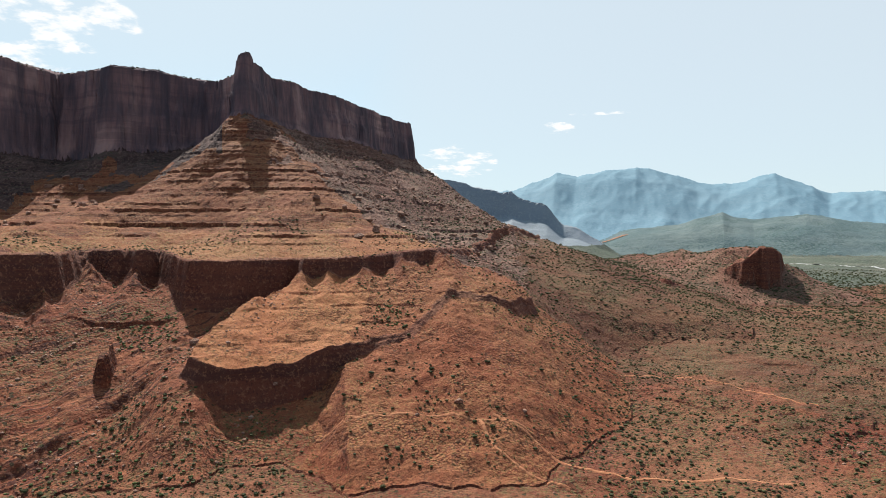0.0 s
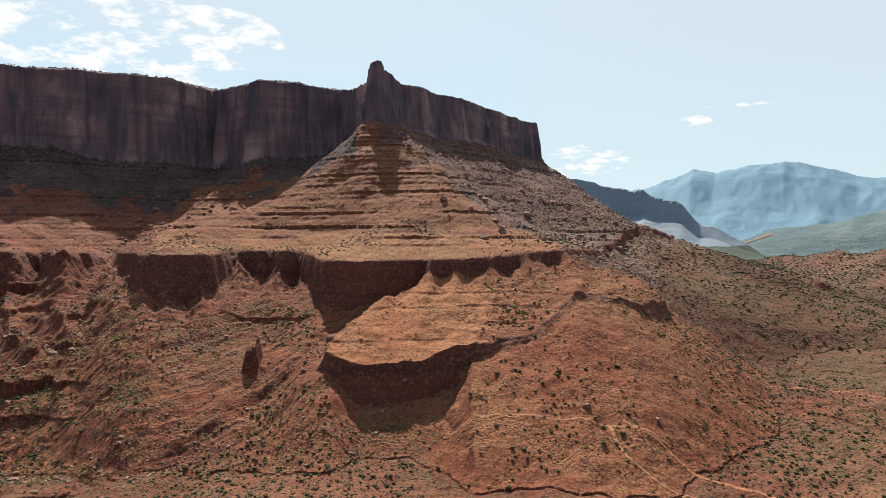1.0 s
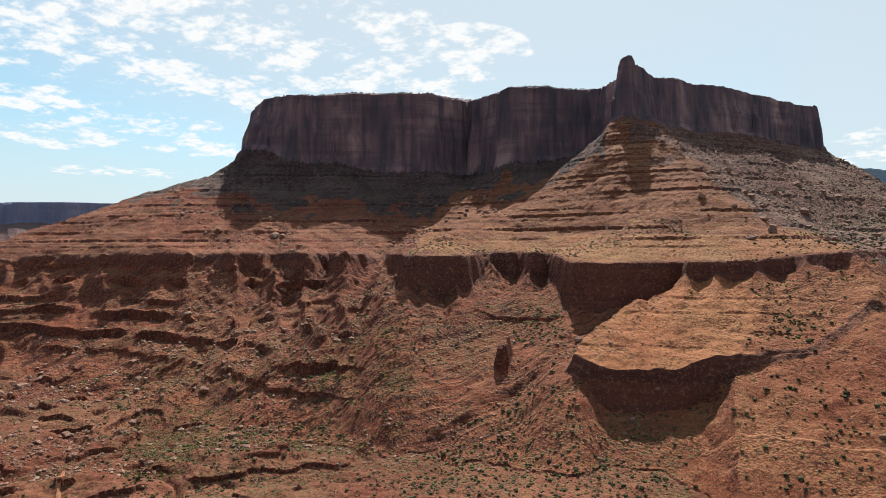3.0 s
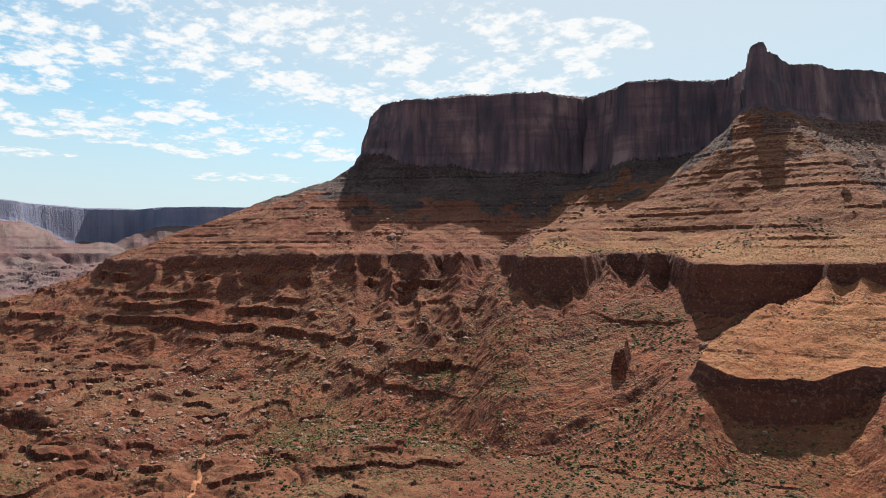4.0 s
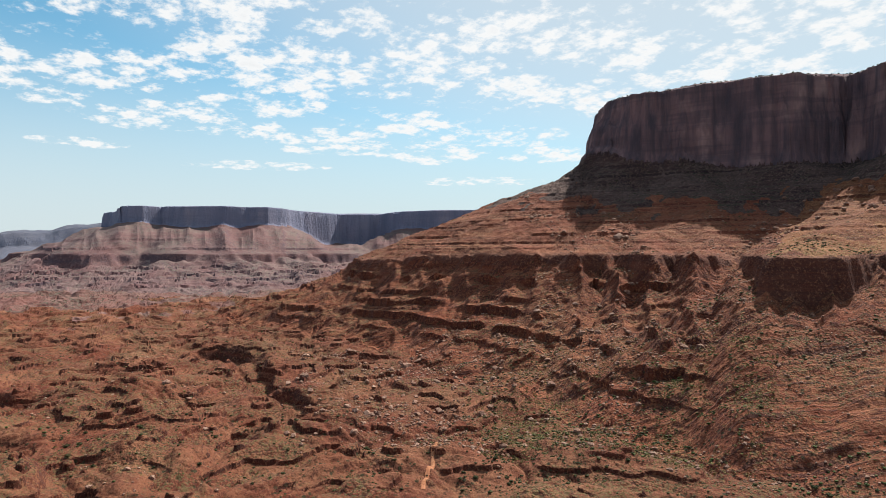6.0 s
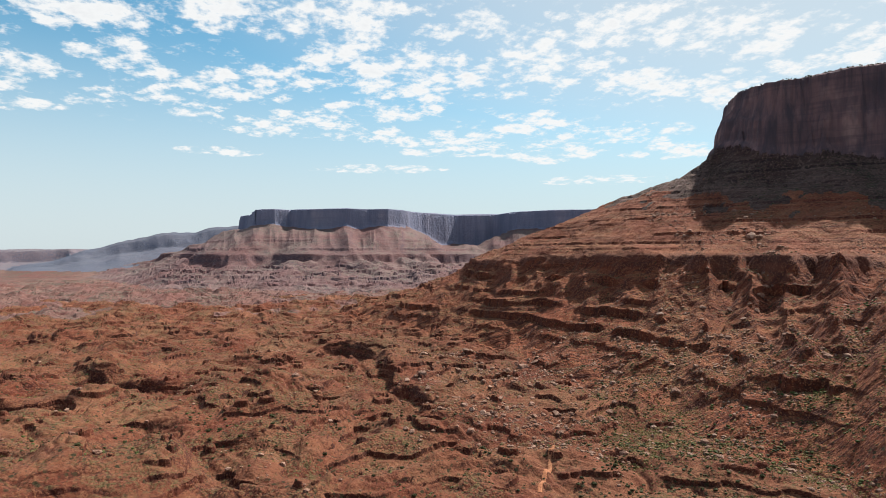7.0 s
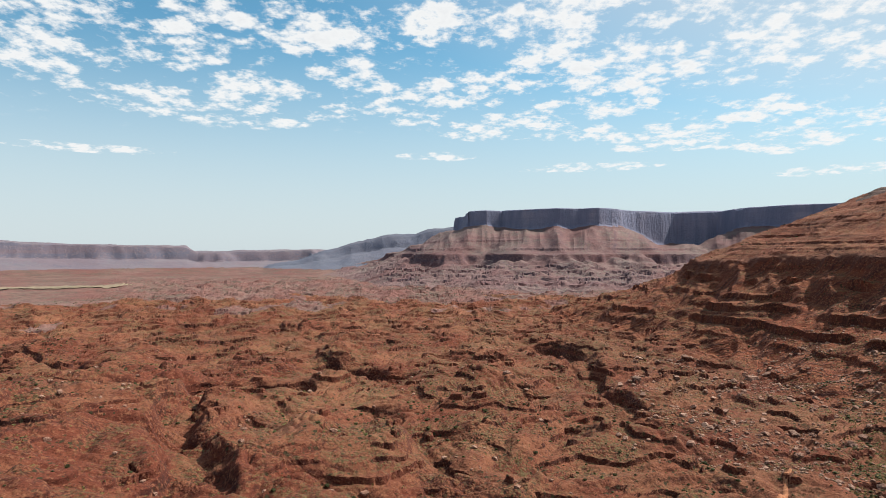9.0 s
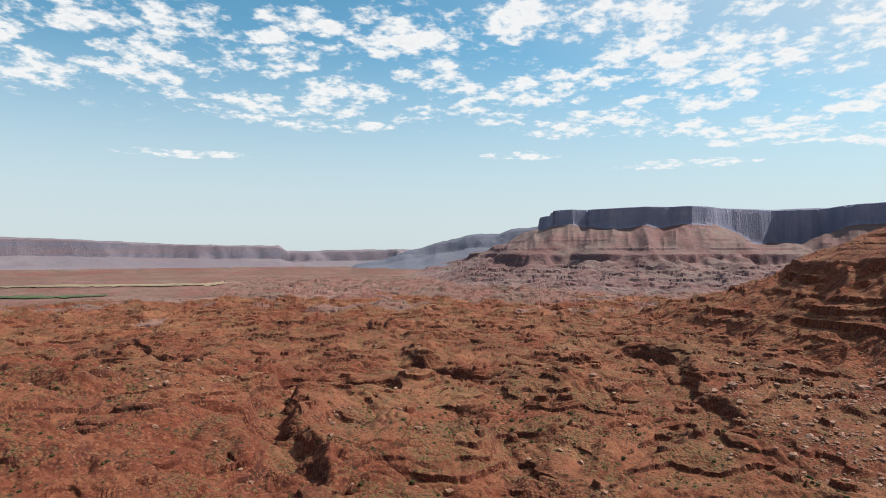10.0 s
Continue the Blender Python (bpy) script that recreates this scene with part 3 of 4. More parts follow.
        dt = edge(X, Y, TOE) + 14 * fbm(X, Y, 90, 3, 25)
        foot, top, bench = spot(X, Y, RIM_FOOT), spot(X, Y, RIM_TOP), spot(X, Y, BENCH_TOP)
        wall = 16.0 + 14 * ease(np.degrees(np.arctan2(-X, Y)), 44, 49)
        out = np.maximum(dr - wall, 0)
        s = np.clip(out / np.maximum(out - np.minimum(db, 0), 1e-6), 0, 1)
        azq = np.degrees(np.arctan2(-X, Y))
        bend = np.interp(azq, [-5, 12, 20, 37, 46, 51, 58], [0.9, 1.08, 1.08, 0.95, 0.66, 0.68, 0.95])
        curve = np.interp(s, [0, 0.74, 1], [0, 0.855, 1])
        tal = foot + (bench - foot) * (curve + (s ** bend - curve) * ease(azq, 24, 38))
        bowl = plan([(29.5, 885), (34, 910)])
        tal = tal - 30 * ease(s, 0, 0.15) * np.maximum(np.exp(-((X - bowl[0, 0]) ** 2 + (Y - bowl[0, 1]) ** 2) / 70 ** 2), np.exp(-((X - bowl[1, 0]) ** 2 + (Y - bowl[1, 1]) ** 2) / 80 ** 2))
        for at_, high, broad in (((32.5, 850), 20, 26), ((29.3, 865), 16, 15), ((36.5, 880), 8, 25), ((40, 900), 6, 22)):
            px, py = plan([at_])[0]
            tal = tal + high * np.exp(-np.hypot(X - px, Y - py) / broad)
        tal = tal + ease(s, 0, 0.25) * ease(s, 1, 0.8) * (1.6 * ridged(X, Y, 75, 3, 26) + 1.0 * fbm(X, Y, 22, 3, 27))
        tal = steps(tal, X, Y, LEDGES, 400, ease(s, 0.0, 0.06), 5.5)
        dtab = np.array(BENCH_DROP)
        along = X + 0.36 * (Y - 540) * ease(X, -430, -560)
        drop = np.interp(along + 5 * fbm(X, Y, 40, 2, 40), dtab[:, 0], dtab[:, 1]) * np.clip(1 + 0.3 * fbm(X, Y, 60, 2, 37), 0.4, 1.4)
        o2 = np.maximum(db - 6, 0)
        s2 = np.clip(o2 / np.maximum(o2 - np.minimum(dt, 0), 1e-6), 0, 1)
        dist = np.hypot(X, Y)
        # fans of rubble lean on the foot of the bench cliff
        arc = azq * 0.62 + 0.9 * grain(X, Y, 75, 42)
        fans = np.abs(arc - 2 * np.floor(arc / 2) - 1) ** 1.4 + 0.25 * grain(X, Y, 9, 43)
        lean = np.clip(1 - o2 / 55, 0, 1)
        rise = 0.455 - 0.19 * ease(dist, 600, 820) * ease(azq, 1, -3)
        spur = bench - np.interp(azq, *np.array(FACE).T) - rise * o2
        fall = np.interp(azq + 0.5 * grain(X, Y, 14, 44), *np.array(SLAB_FALL).T) - 12 * ease(o2, 40, 110) * ease(azq, 18.5, 21.5)
        low_a = spur - fall - 0.24 * np.maximum(X - 40, 0) * ease(dist, 820, 600) + 9 * (fans - 0.4) * lean * ease(azq, 23, 12)
        cone = -13 - 0.39 * (662 - np.minimum(dist, 690)) - 3.0 * ease(545 + 4 * grain(X, Y, 30, 45) - dist, -1, 1) + 15 * (fans - 0.55) * np.clip((dist - 560) / 70, 0, 1)
        side = bench - 30 - (np.interp(azq, *np.array(FOOT).T) - 30) * np.exp(-o2 / 45) - 0.47 * o2 + 14 * (fans - 0.4) * lean
        low_b = cone + (side - cone) * ease(azq, 29.2 - 3 * ease(dist, 600, 480), 31.2 + 2.5 * ease(dist, 600, 480))
        shelf = drop * (0.66 - 0.26 * ease(azq, 50, 60)) - (18 - 9 * ease(azq, 48, 58)) * (fans - 0.45) * ease(azq, 36, 42)
        low_c = bench - shelf + (G - bench + shelf) * s2 ** 0.74 - 0.3 * np.maximum(dt, 0)
        near_ = ease(dist, 585, 470)
        low = low_a + (low_b - low_a) * ease(azq, 21.6 + 0.4 * near_, 22.8 + 5 * near_)
        low = low + (low_c - low) * ease(azq + 3 * ease(dist, 560, 640), 37.5, 43)
        face = ease(o2, 2, 30) * ease(low - G, 0, 25)
        low = low + face * (0.5 + 1.6 * ease(azq, 40, 48)) * ridged(X, Y, 62, 3, 28) + face * (0.6 + 0.6 * ease(azq, 40, 46)) * fbm(X, Y, 18, 3, 29)
        # runnels down the long slope
        run, across = 0.5 * X + 0.866 * Y, 0.866 * X - 0.5 * Y
        low = low + face * ease(azq, 21, 25) * ease(azq, 48, 42) * (0.8 * ridged(across, run * 0.07, 10, 2, 38) + 1.5 * ridged(across, run * 0.08, 31, 2, 39))
        low = low - 3.5 * ease(line(X + 4 * grain(X, Y, 25, 46), Y, WASH), 9, 2)
        azl = azq
        buried = ease(0.7 * grain(X, Y, 105, 47) + 0.3 * grain(X, Y, 30, 48), 0.28, 0.0)
        low = steps(low + 5 * grain(X, Y, 120, 49), X, Y, LOW_LEDGES, 450, 1.25 * ease(azl, 39, 46) * buried, 14, 0.5) - 5 * grain(X, Y, 120, 49)
        bump_ = low - G
        low = G + 0.5 * (bump_ + np.sqrt(bump_ * bump_ + 12))
        zz = np.where(db > 0, low + (tal - low) * np.interp(db, [0, 1, 5.5, 7], [1, 0.92, 0.12, 0]), tal)
        lo = np.interp(np.hypot(X, Y), [600, 760, 910], [-1.5, 8, 16.3]) + 4.5 * fbm(X, Y, 90, 4, 71, 0.7)
        hi = 35 + 3 * fbm(X, Y, 60, 3, 72)
        az2 = np.degrees(np.arctan2(-X, Y))
        # 27: shadow-darkened rubble under the cliff, down to a ragged lower edge.
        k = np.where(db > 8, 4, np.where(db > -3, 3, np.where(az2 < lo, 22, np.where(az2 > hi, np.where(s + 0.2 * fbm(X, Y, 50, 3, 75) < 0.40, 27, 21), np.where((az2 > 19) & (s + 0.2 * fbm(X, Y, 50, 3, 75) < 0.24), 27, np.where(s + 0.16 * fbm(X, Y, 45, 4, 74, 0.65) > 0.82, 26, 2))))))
        # tower on the prow
        p = plan([(17.3, 925), (16.2, 945), (15.0, 975)])
        tower = 15 * np.exp(-(((X - p[0, 0]) ** 2 + (Y - p[0, 1]) ** 2) / 17 ** 2) ** 2) + 9 * np.exp(-((X - p[1, 0]) ** 2 + (Y - p[1, 1]) ** 2) / 22 ** 2)
        cap = top + tower + 3 * fbm(X, Y, 90, 3, 30)
        zz = zz + (cap - zz) * np.interp(np.where(dr > 0, dr / wall * 16, dr), [-40, -26, -24, -10, -8, 0, 3, 6, 8.5, 11, 16], [1, 0.995, 0.98, 0.975, 0.955, 0.94, 0.66, 0.50, 0.42, 0.12, 0])
        k = np.where(dr < wall, 1, k)
        # the spur with its slab
        slab = spur + 0.8 * fbm(X, Y, 45, 3, 33) + 0.4 * fbm(X, Y, 12, 2, 34) + 8 * (fans - 0.45) * lean
        slab = steps(slab, X, Y, [(-36, 1.6), (-46, 1.4), (-57, 1.8), (-66, 1.0)], 470, 0.8, 5.0, 0.2)
        ds = edge(X, Y, SLAB) + 2.5 * fbm(X, Y, 35, 3, 35) + 1.6 * fbm(X, Y, 11, 2, 32)
        body = zz
        w = np.interp(ds, [0, 1, 2.2, 3.2, 5, 6.5], [1, 0.9, 0.55, 0.5, 0.12, 0])
        on = (slab > body) & (w > 0)
        zz = np.where(on, body + (slab - body) * w, body)
        k = np.where((k == 4) & (azl < 13 + 2 * fbm(X, Y, 40, 3, 73)), 23, k)
        k = np.where((ds < 0) & (db > 8), np.where(azl > 7.5 + 2 * fbm(X, Y, 30, 3, 70), 10, 23), np.where(on, 101, k))
        k = np.where((k == 23) & (azl < -7 + 2 * fbm(X, Y, 60, 3, 76)) & (dist + 60 * fbm(X, Y, 60, 3, 78) > 640), 25, np.where((k == 23) & (azl < 0.5) & (dist + 40 * fbm(X, Y, 45, 3, 77) > 620 - 8 * azl), 22, k))
        # a thin fin of rock in the gully
        df = line(X, Y, [(27.5, 492), (28.2, 470)]) + 1.5 * fbm(X, Y, 12, 2, 36)
        fin = np.interp(df, [1.5, 5], [1, 0])
        zz = zz + 15 * fin
        k = np.where((fin > 0.05) & (dt < 0), 4, k)
        up = (bump_ > -1.5) | (db < 8) | on
        z[sel] = np.where(up, zz, z[sel])
        kind[sel] = np.where(up, k, kind[sel])

    # the knob on the plain
    sel = (r < 1900) & (az < -8) & (az > -45)
    if sel.any():
        X, Y, G = x[sel], y[sel], z[sel]
        warp = 12 * fbm(X, Y, 70, 3, 51)
        azk = np.degrees(np.arctan2(-X, Y))
        dk = line(X, Y, [(-11, 1750), (-17, 1500), (-21.5, 1360), (-25.6, 1265)]) + warp
        spine = spot(X, Y, [(-11, 1750, -62), (-14.5, 1600, -34), (-17, 1500, -14), (-21.5, 1360, -5), (-25.6, 1265, 1)])
        crest = G + (5 * fbm(X, Y, 60, 3, 52) + spine - G) * np.interp(dk, [0, 18, 60, 110, 190], [1, 0.96, 0.62, 0.28, 0])
        zz, rocky = crest, np.zeros(X.shape, bool)
        for outline, top in ((KNOB, 1.0), (OUTCROP, -47.0)):
            de = edge(X, Y, outline) + 0.8 * warp + 6.0 * fbm(X, Y, 26, 3, 53)
            tip = 14 * np.maximum(0, azk + 26.4) + 18 * np.maximum(0, -27.3 - azk) if top > 0 else 7 * np.abs(azk + 18.9)
            block = G + (top - tip + 5 * fbm(X, Y, 30, 3, 54) - 0.10 * np.maximum(-de, 0) - G) * np.interp(de, [-14, 0, 1.5, 4, 12, 30, 75], [1, 0.97, 0.92, 0.24, 0.19, 0.11, 0])
            rocky |= (block > zz) & (de < 12)
            zz = np.maximum(zz, block)
        up = (zz > G + 1.0)
        z[sel] = np.where(up, zz, G)
        kind[sel] = np.where(up, np.where(rocky, 91, 9), kind[sel])
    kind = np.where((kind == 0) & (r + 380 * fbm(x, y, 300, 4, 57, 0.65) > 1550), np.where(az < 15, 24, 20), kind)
    kind = np.where((kind == 0) & (az < -7 + 5 * fbm(x, y, 80, 3, 58)) & (r + 150 * fbm(x, y, 150, 4, 59, 0.65) > 560), 25, kind)
    z = z + ease(r, 2500, 1200) * (0.8 * fbm(x, y, 11, 3, 55)) + ease(r, 1500, 700) * 0.18 * ridged(x, y, 6.5, 2, 56)
    return z, kind


# ---------------------------------------------------------------- the ground sheet, finer where the land is steep
def sheet():
    cols, rows = 1600, 520
    az = np.concatenate([np.linspace(-40, 142, cols), np.linspace(142, 320, 90)[1:]])
    coarse_az = np.concatenate([np.linspace(-40, 142, cols // 5), np.linspace(142, 320, 30)[1:]])
    rr = np.concatenate([np.geomspace(120, 1500, 1150), np.geomspace(1500, 4950, 550)[1:]])
    A, R = np.meshgrid(np.radians(coarse_az), rr, indexing="ij")
    z, _ = land(-R * np.sin(A), R * np.cos(A))
    el = np.arctan2(z, R)
    d_el = np.diff(el, axis=1)
    over = el[:, 1:] >= np.maximum.accumulate(el, axis=1)[:, :-1] - 0.004
    step = np.abs(d_el) * np.where(d_el > 0, 1.0, 0.5) * np.where(over, 1.0, 0.35) + 0.045 * np.diff(np.log(rr))[None, :]
    step *= np.where(rr[1:] < 300, 0.15, 1.0)[None, :]
    for _ in range(2):
        step[1:-1] = 0.25 * step[:-2] + 0.5 * step[1:-1] + 0.25 * step[2:]
    cum = np.concatenate([np.zeros((len(coarse_az), 1)), np.cumsum(step, axis=1)], axis=1)
    cum /= cum[:, -1:]
    want = np.linspace(0, 1, rows)
    table = np.stack([np.interp(want, c, rr) for c in cum])
    i = np.clip(np.searchsorted(coarse_az, az) - 1, 0, len(coarse_az) - 2)
    f = ((az - coarse_az[i]) / (coarse_az[i + 1] - coarse_az[i]))[:, None]
    R = table[i] * (1 - f) + table[i + 1] * f
    A = np.radians(az)[:, None]
    X, Y = -R * np.sin(A), R * np.cos(A)
    Z, K = land(X, Y)
    return X, Y, Z + EYE, K


def mesh_from(name, verts, quads, mat, smooth=False):
    used, inv = np.unique(quads, return_inverse=True)
    co, q = verts[used], inv.reshape(quads.shape).astype(np.int32)
    me = bpy.data.meshes.new(name)
    me.vertices.add(len(co))
    me.vertices.foreach_set("co", co.astype(np.float32).ravel())
    me.loops.add(q.size)
    me.loops.foreach_set("vertex_index", q.ravel())
    me.polygons.add(len(q))
    me.polygons.foreach_set("loop_start", np.arange(0, q.size, q.shape[1], dtype=np.int32))
    me.polygons.foreach_set("use_smooth", np.full(len(q), smooth))
    me.materials.append(mat)
    me.update(calc_edges=True)
    me.validate()
    return new(name, me)


def empty(name, at=(0, 0, 0)):
    e = new(name)
    e.location = at
    return e


X, Y, Z, K = sheet()
NA, NR = X.shape
GRID = np.stack([X, Y, Z], -1).reshape(-1, 3)
idx = np.arange(NA * NR).reshape(NA, NR)
QUADS = np.stack([idx[:-1, :-1], idx[:-1, 1:], idx[1:, 1:], idx[1:, :-1]], -1).reshape(-1, 4)[:, ::-1]
FACE_KIND = K[:-1, :-1].reshape(-1)


def pieces(pick):
    """Labels the connected pieces of a mask over the grid's faces, by runs along the rows."""
    mask = pick.reshape(NA - 1, NR - 1)
    label = np.full(mask.shape, -1, np.int32)
    root = []

    def find(a):
        while root[a] != a:
            root[a] = root[root[a]]
            a = root[a]
        return a

    before = []
    for c in range(NA - 1):
        d = np.diff(np.concatenate([[0], mask[c].astype(np.int8), [0]]))
        now = []
        for a, b in zip(np.nonzero(d == 1)[0], np.nonzero(d == -1)[0]):
            n = len(root)
            root.append(n)
            label[c, a:b] = n
            for a2, b2, n2 in before:
                if a2 < b and a < b2:
                    root[find(n2)] = find(n)
            now.append((a, b, n))
        before = now
    flat = label.reshape(-1)
    names = np.array([find(a) for a in range(len(root))] or [0])
    return np.where(flat >= 0, names[np.maximum(flat, 0)], -1)


def land_part(name, kinds, mat, parent=None, smooth=False):
    pick = np.isin(FACE_KIND, kinds)
    made = []
    if parent:
        which = pieces(pick)
        ids, count = np.unique(which[pick], return_counts=True)
        order = ids[np.argsort(-count)]
        large = [k for k in order[1:] if count[ids == k][0] > 12]
        made = [which == k for k in large]
        pick = pick & ~np.isin(which, large)
    for chosen in [pick] + made:
        ob = mesh_from(name, GRID, QUADS[chosen], mat, smooth)
        if parent:
            ob.parent = parent
    return ob


# the middle under the drone
ring = np.concatenate([[1e5], np.geomspace(40, 1, 8)])[:, None]
inner = np.stack([X[:, 0][None] / ring, Y[:, 0][None] / ring], -1)
inner[0] += (0.6, 0.7)
iz, _ = land(inner[..., 0], inner[..., 1])
iz[-1] = Z[:, 0] - EYE
hub = np.concatenate([inner, (iz + EYE)[..., None]], -1).reshape(-1, 3)
ii = np.arange(9 * NA).reshape(9, NA)
inner_quads = np.stack([ii[:-1, :-1], ii[1:, :-1], ii[1:, 1:], ii[:-1, 1:]], -1).reshape(-1, 4)[:, ::-1]
ground = tagged(land_part("ground", [0], M_GROUND), "red eroded desert plain with ledges, gullies and dry scrub", "ground", kind="structure")
tagged(land_part("ground", [20], M_VALLEY), "far valley floor tinted pinkish for haze, with patches of dry scrub", "valley floor", kind="structure")
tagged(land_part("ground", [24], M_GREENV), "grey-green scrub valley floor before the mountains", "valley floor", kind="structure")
tagged(land_part("ground", [25], M_SCRUBPLAIN), "red plain thickly dotted with dark green scrub", "plain", kind="structure")
near = tagged(mesh_from("ground", hub, inner_quads, M_GROUND), "red desert soil under the drone", "ground", kind="structure")
mesa = tagged(empty("mesa"), "tall red sandstone mesa with dark varnished cliffs above banded rubble slopes", "mesa")
land_part("cliff", [1], M_CLIFF, mesa)
land_part("upper_slope", [2], M_BENCH, mesa)
land_part("rubble_slope", [22], M_RUBBLE, mesa)
land_part("shaded_slope", [21], M_SHADE, mesa)
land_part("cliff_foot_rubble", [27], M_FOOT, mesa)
land_part("grassy_bench", [26], M_GRASSBENCH, mesa)
land_part("bench_cliff", [3], M_LEDGE, mesa)
land_part("lower_slope", [4], M_TALUS, mesa)
land_part("east_slope", [23], M_EAST, mesa)
land_part("slab", [10], M_SLAB, mesa)
land_part("slab_cliff", [101], M_LEDGE, mesa)
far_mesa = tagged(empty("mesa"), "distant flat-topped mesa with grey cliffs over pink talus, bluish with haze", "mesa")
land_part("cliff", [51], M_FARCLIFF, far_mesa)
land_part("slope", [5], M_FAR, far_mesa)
knob = tagged(empty("hill"), "low scrub-covered red hill with a dark cliff on its end", "hill")
land_part("slope", [9], M_SCRUBHILL, knob)
land_part("outcrop", [91], M_LEDGE, knob)
for low_kind, high_kind, mat, label in ((11, 111, M_BLUFF, "distant stepped mesa edge, blue with haze"), (6, 61, M_FARTABLE, "long low distant tableland with red cliffs, paled by a painted haze tint"),
                                        (12, 121, M_BLUE, "distant jagged mesa on the horizon, tinted blue-grey for haze")):
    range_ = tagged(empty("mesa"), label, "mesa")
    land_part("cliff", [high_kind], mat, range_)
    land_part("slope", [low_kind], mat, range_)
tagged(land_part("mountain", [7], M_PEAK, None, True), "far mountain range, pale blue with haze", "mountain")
tagged(land_part("hill", [8], M_WOOD, None, True), "distant dark wooded foothills, tinted teal for haze", "hill")


# ---------------------------------------------------------------- boulders and shrubs
def height(x, y):
    z, k = land(np.asarray(x, float), np.asarray(y, float))
    return z + EYE, k


def blank_mesh(name, verts, faces, mat, smooth=False):
    me = bpy.data.meshes.new(name)
    me.from_pydata([tuple(v) for v in verts], [], [tuple(f) for f in faces])
    me.materials.append(mat)
    me.polygons.foreach_set("use_smooth", np.full(len(me.polygons), smooth))
    me.update()
    return me


def stone_shape(rng, level):
    bm = bmesh.new()
    bmesh.ops.create_icosphere(bm, subdivisions=level, radius=1.0)
    cut = [Vector((rng.uniform(-1, 1), rng.uniform(-1, 1), rng.uniform(-1, 1))).normalized() for _ in range(7)]
    for v in bm.verts:
        p = v.co.copy()
        for c in cut:
            d = p.dot(c)
            if d > 0.62:
                p -= c * (d - 0.62) * 0.9
        v.co = Vector((p.x * 1.15, p.y * 0.9, p.z * 0.75)) * rng.uniform(0.93, 1.07)
    verts, faces = [v.co.copy() for v in bm.verts], [[w.index for w in f.verts] for f in bm.faces]
    bm.free()
    return np.array(verts), np.array(faces)


def shrub_shape(rng, leaves, spread=1.0, core=True):
    """A low desert bush: an uneven dark heart and small tilted leaf clumps round it."""
    verts, faces = [], []
    if core:
        bm = bmesh.new()
        bmesh.ops.create_icosphere(bm, subdivisions=1, radius=1.0)
        for v in bm.verts:
            q = rng.uniform(0.55, 0.95)
            verts.append(Vector((v.co.x * q, v.co.y * q, max(-0.1, 0.42 + v.co.z * 0.6 * q))))
        faces = [tuple(w.index for w in f.verts) for f in bm.faces]
        bm.free()
    for _ in range(leaves):
        d = Vector((rng.gauss(0, 1), rng.gauss(0, 1), rng.gauss(0.3, 1))).normalized()
        q = rng.uniform(0.65, 1.0)
        c = Vector((d.x * q, d.y * q, max(0.05, 0.42 + d.z * 0.62 * q)))
        a = Vector((rng.gauss(0, 1), rng.gauss(0, 1), rng.gauss(0, 1))).normalized()
        b = a.cross(d + Vector((0.01, 0.02, 0.03))).normalized()
        size = spread * rng.uniform(0.5, 1.1)
        k = len(verts)
        verts += [c + a * size, c - a * size * 0.5 + b * size * 0.8, c - a * size * 0.5 - b * size * 0.8]
        faces.append((k, k + 1, k + 2))
    return np.array(verts), np.array(faces)


def strew(name, shapes, spots_, mat, label, category, smooth=False):
    """Many small alike things as one object of stuff. spots_: x, y, z, size, turn."""
    allv, allf, base = [], [], 0
    for n, (x, y, z, size, turn) in enumerate(spots_):
        v, f = shapes[n % len(shapes)]
        c, q = math.cos(turn), math.sin(turn)
        w = np.stack([v[:, 0] * c - v[:, 1] * q, v[:, 0] * q + v[:, 1] * c, v[:, 2]], 1) * size
        allv.append(w + (x, y, z))
        allf.append(f + base)
        base += len(v)
    ob = mesh_from(name, np.concatenate(allv), np.concatenate(allf), mat)
    ob.data.polygons.foreach_set("use_smooth", np.full(len(ob.data.polygons), smooth))
    return tagged(ob, label, category, kind="stuff")


def leaf_material(name, dark, light):
    n = Nodes(name, 0.8)
    isl = n.geo.outputs["Random Per Island"]
    col = n.mix(isl, dark, light)
    col = n.mix(n.ramp(n.noise(60.0, 3), 0.4, 0.65), col, light)
    return n.done(col)


M_SHRUB = leaf_material("juniper_leaf", (0.026, 0.030, 0.012), (0.062, 0.064, 0.024))
M_SAGE = leaf_material("dry_scrub", (0.10, 0.092, 0.034), (0.21, 0.172, 0.063))
M_STONE = rock_material("boulder_rock", (0.29, 0.155, 0.105), (0.45, 0.29, 0.21), (0.23, 0.115, 0.078), (0.12, 0.06, 0.045), (0.2, 0.15, 0.1), 0.0, 0.4, 0.4)

rng = random.Random(5)
npr = np.random.RandomState(11)


def scatter(count, az0, az1, r0, r1, keep=None):
    """Places spread evenly over the land of a sector."""
    a = np.radians(npr.uniform(az0, az1, count))
    r = np.sqrt(npr.uniform(r0 * r0, r1 * r1, count))
    x, y = -r * np.sin(a), r * np.cos(a)
    z, k = height(x, y)
    e = 1.5
    zx, zy = height(x + e, y)[0], height(x, y + e)[0]
    tilt = np.hypot(zx - z, zy - z) / e
    ok = tilt < 0.9
    if keep is not None:
        ok &= keep(x, y, z, k, np.degrees(a), r)
    return x[ok], y[ok], z[ok], r[ok]


stones = [stone_shape(rng, 1) for _ in range(6)]
bushes = [shrub_shape(rng, 5, 0.36) for _ in range(6)]
sages = [shrub_shape(rng, 9, 0.45, False) for _ in range(5)]


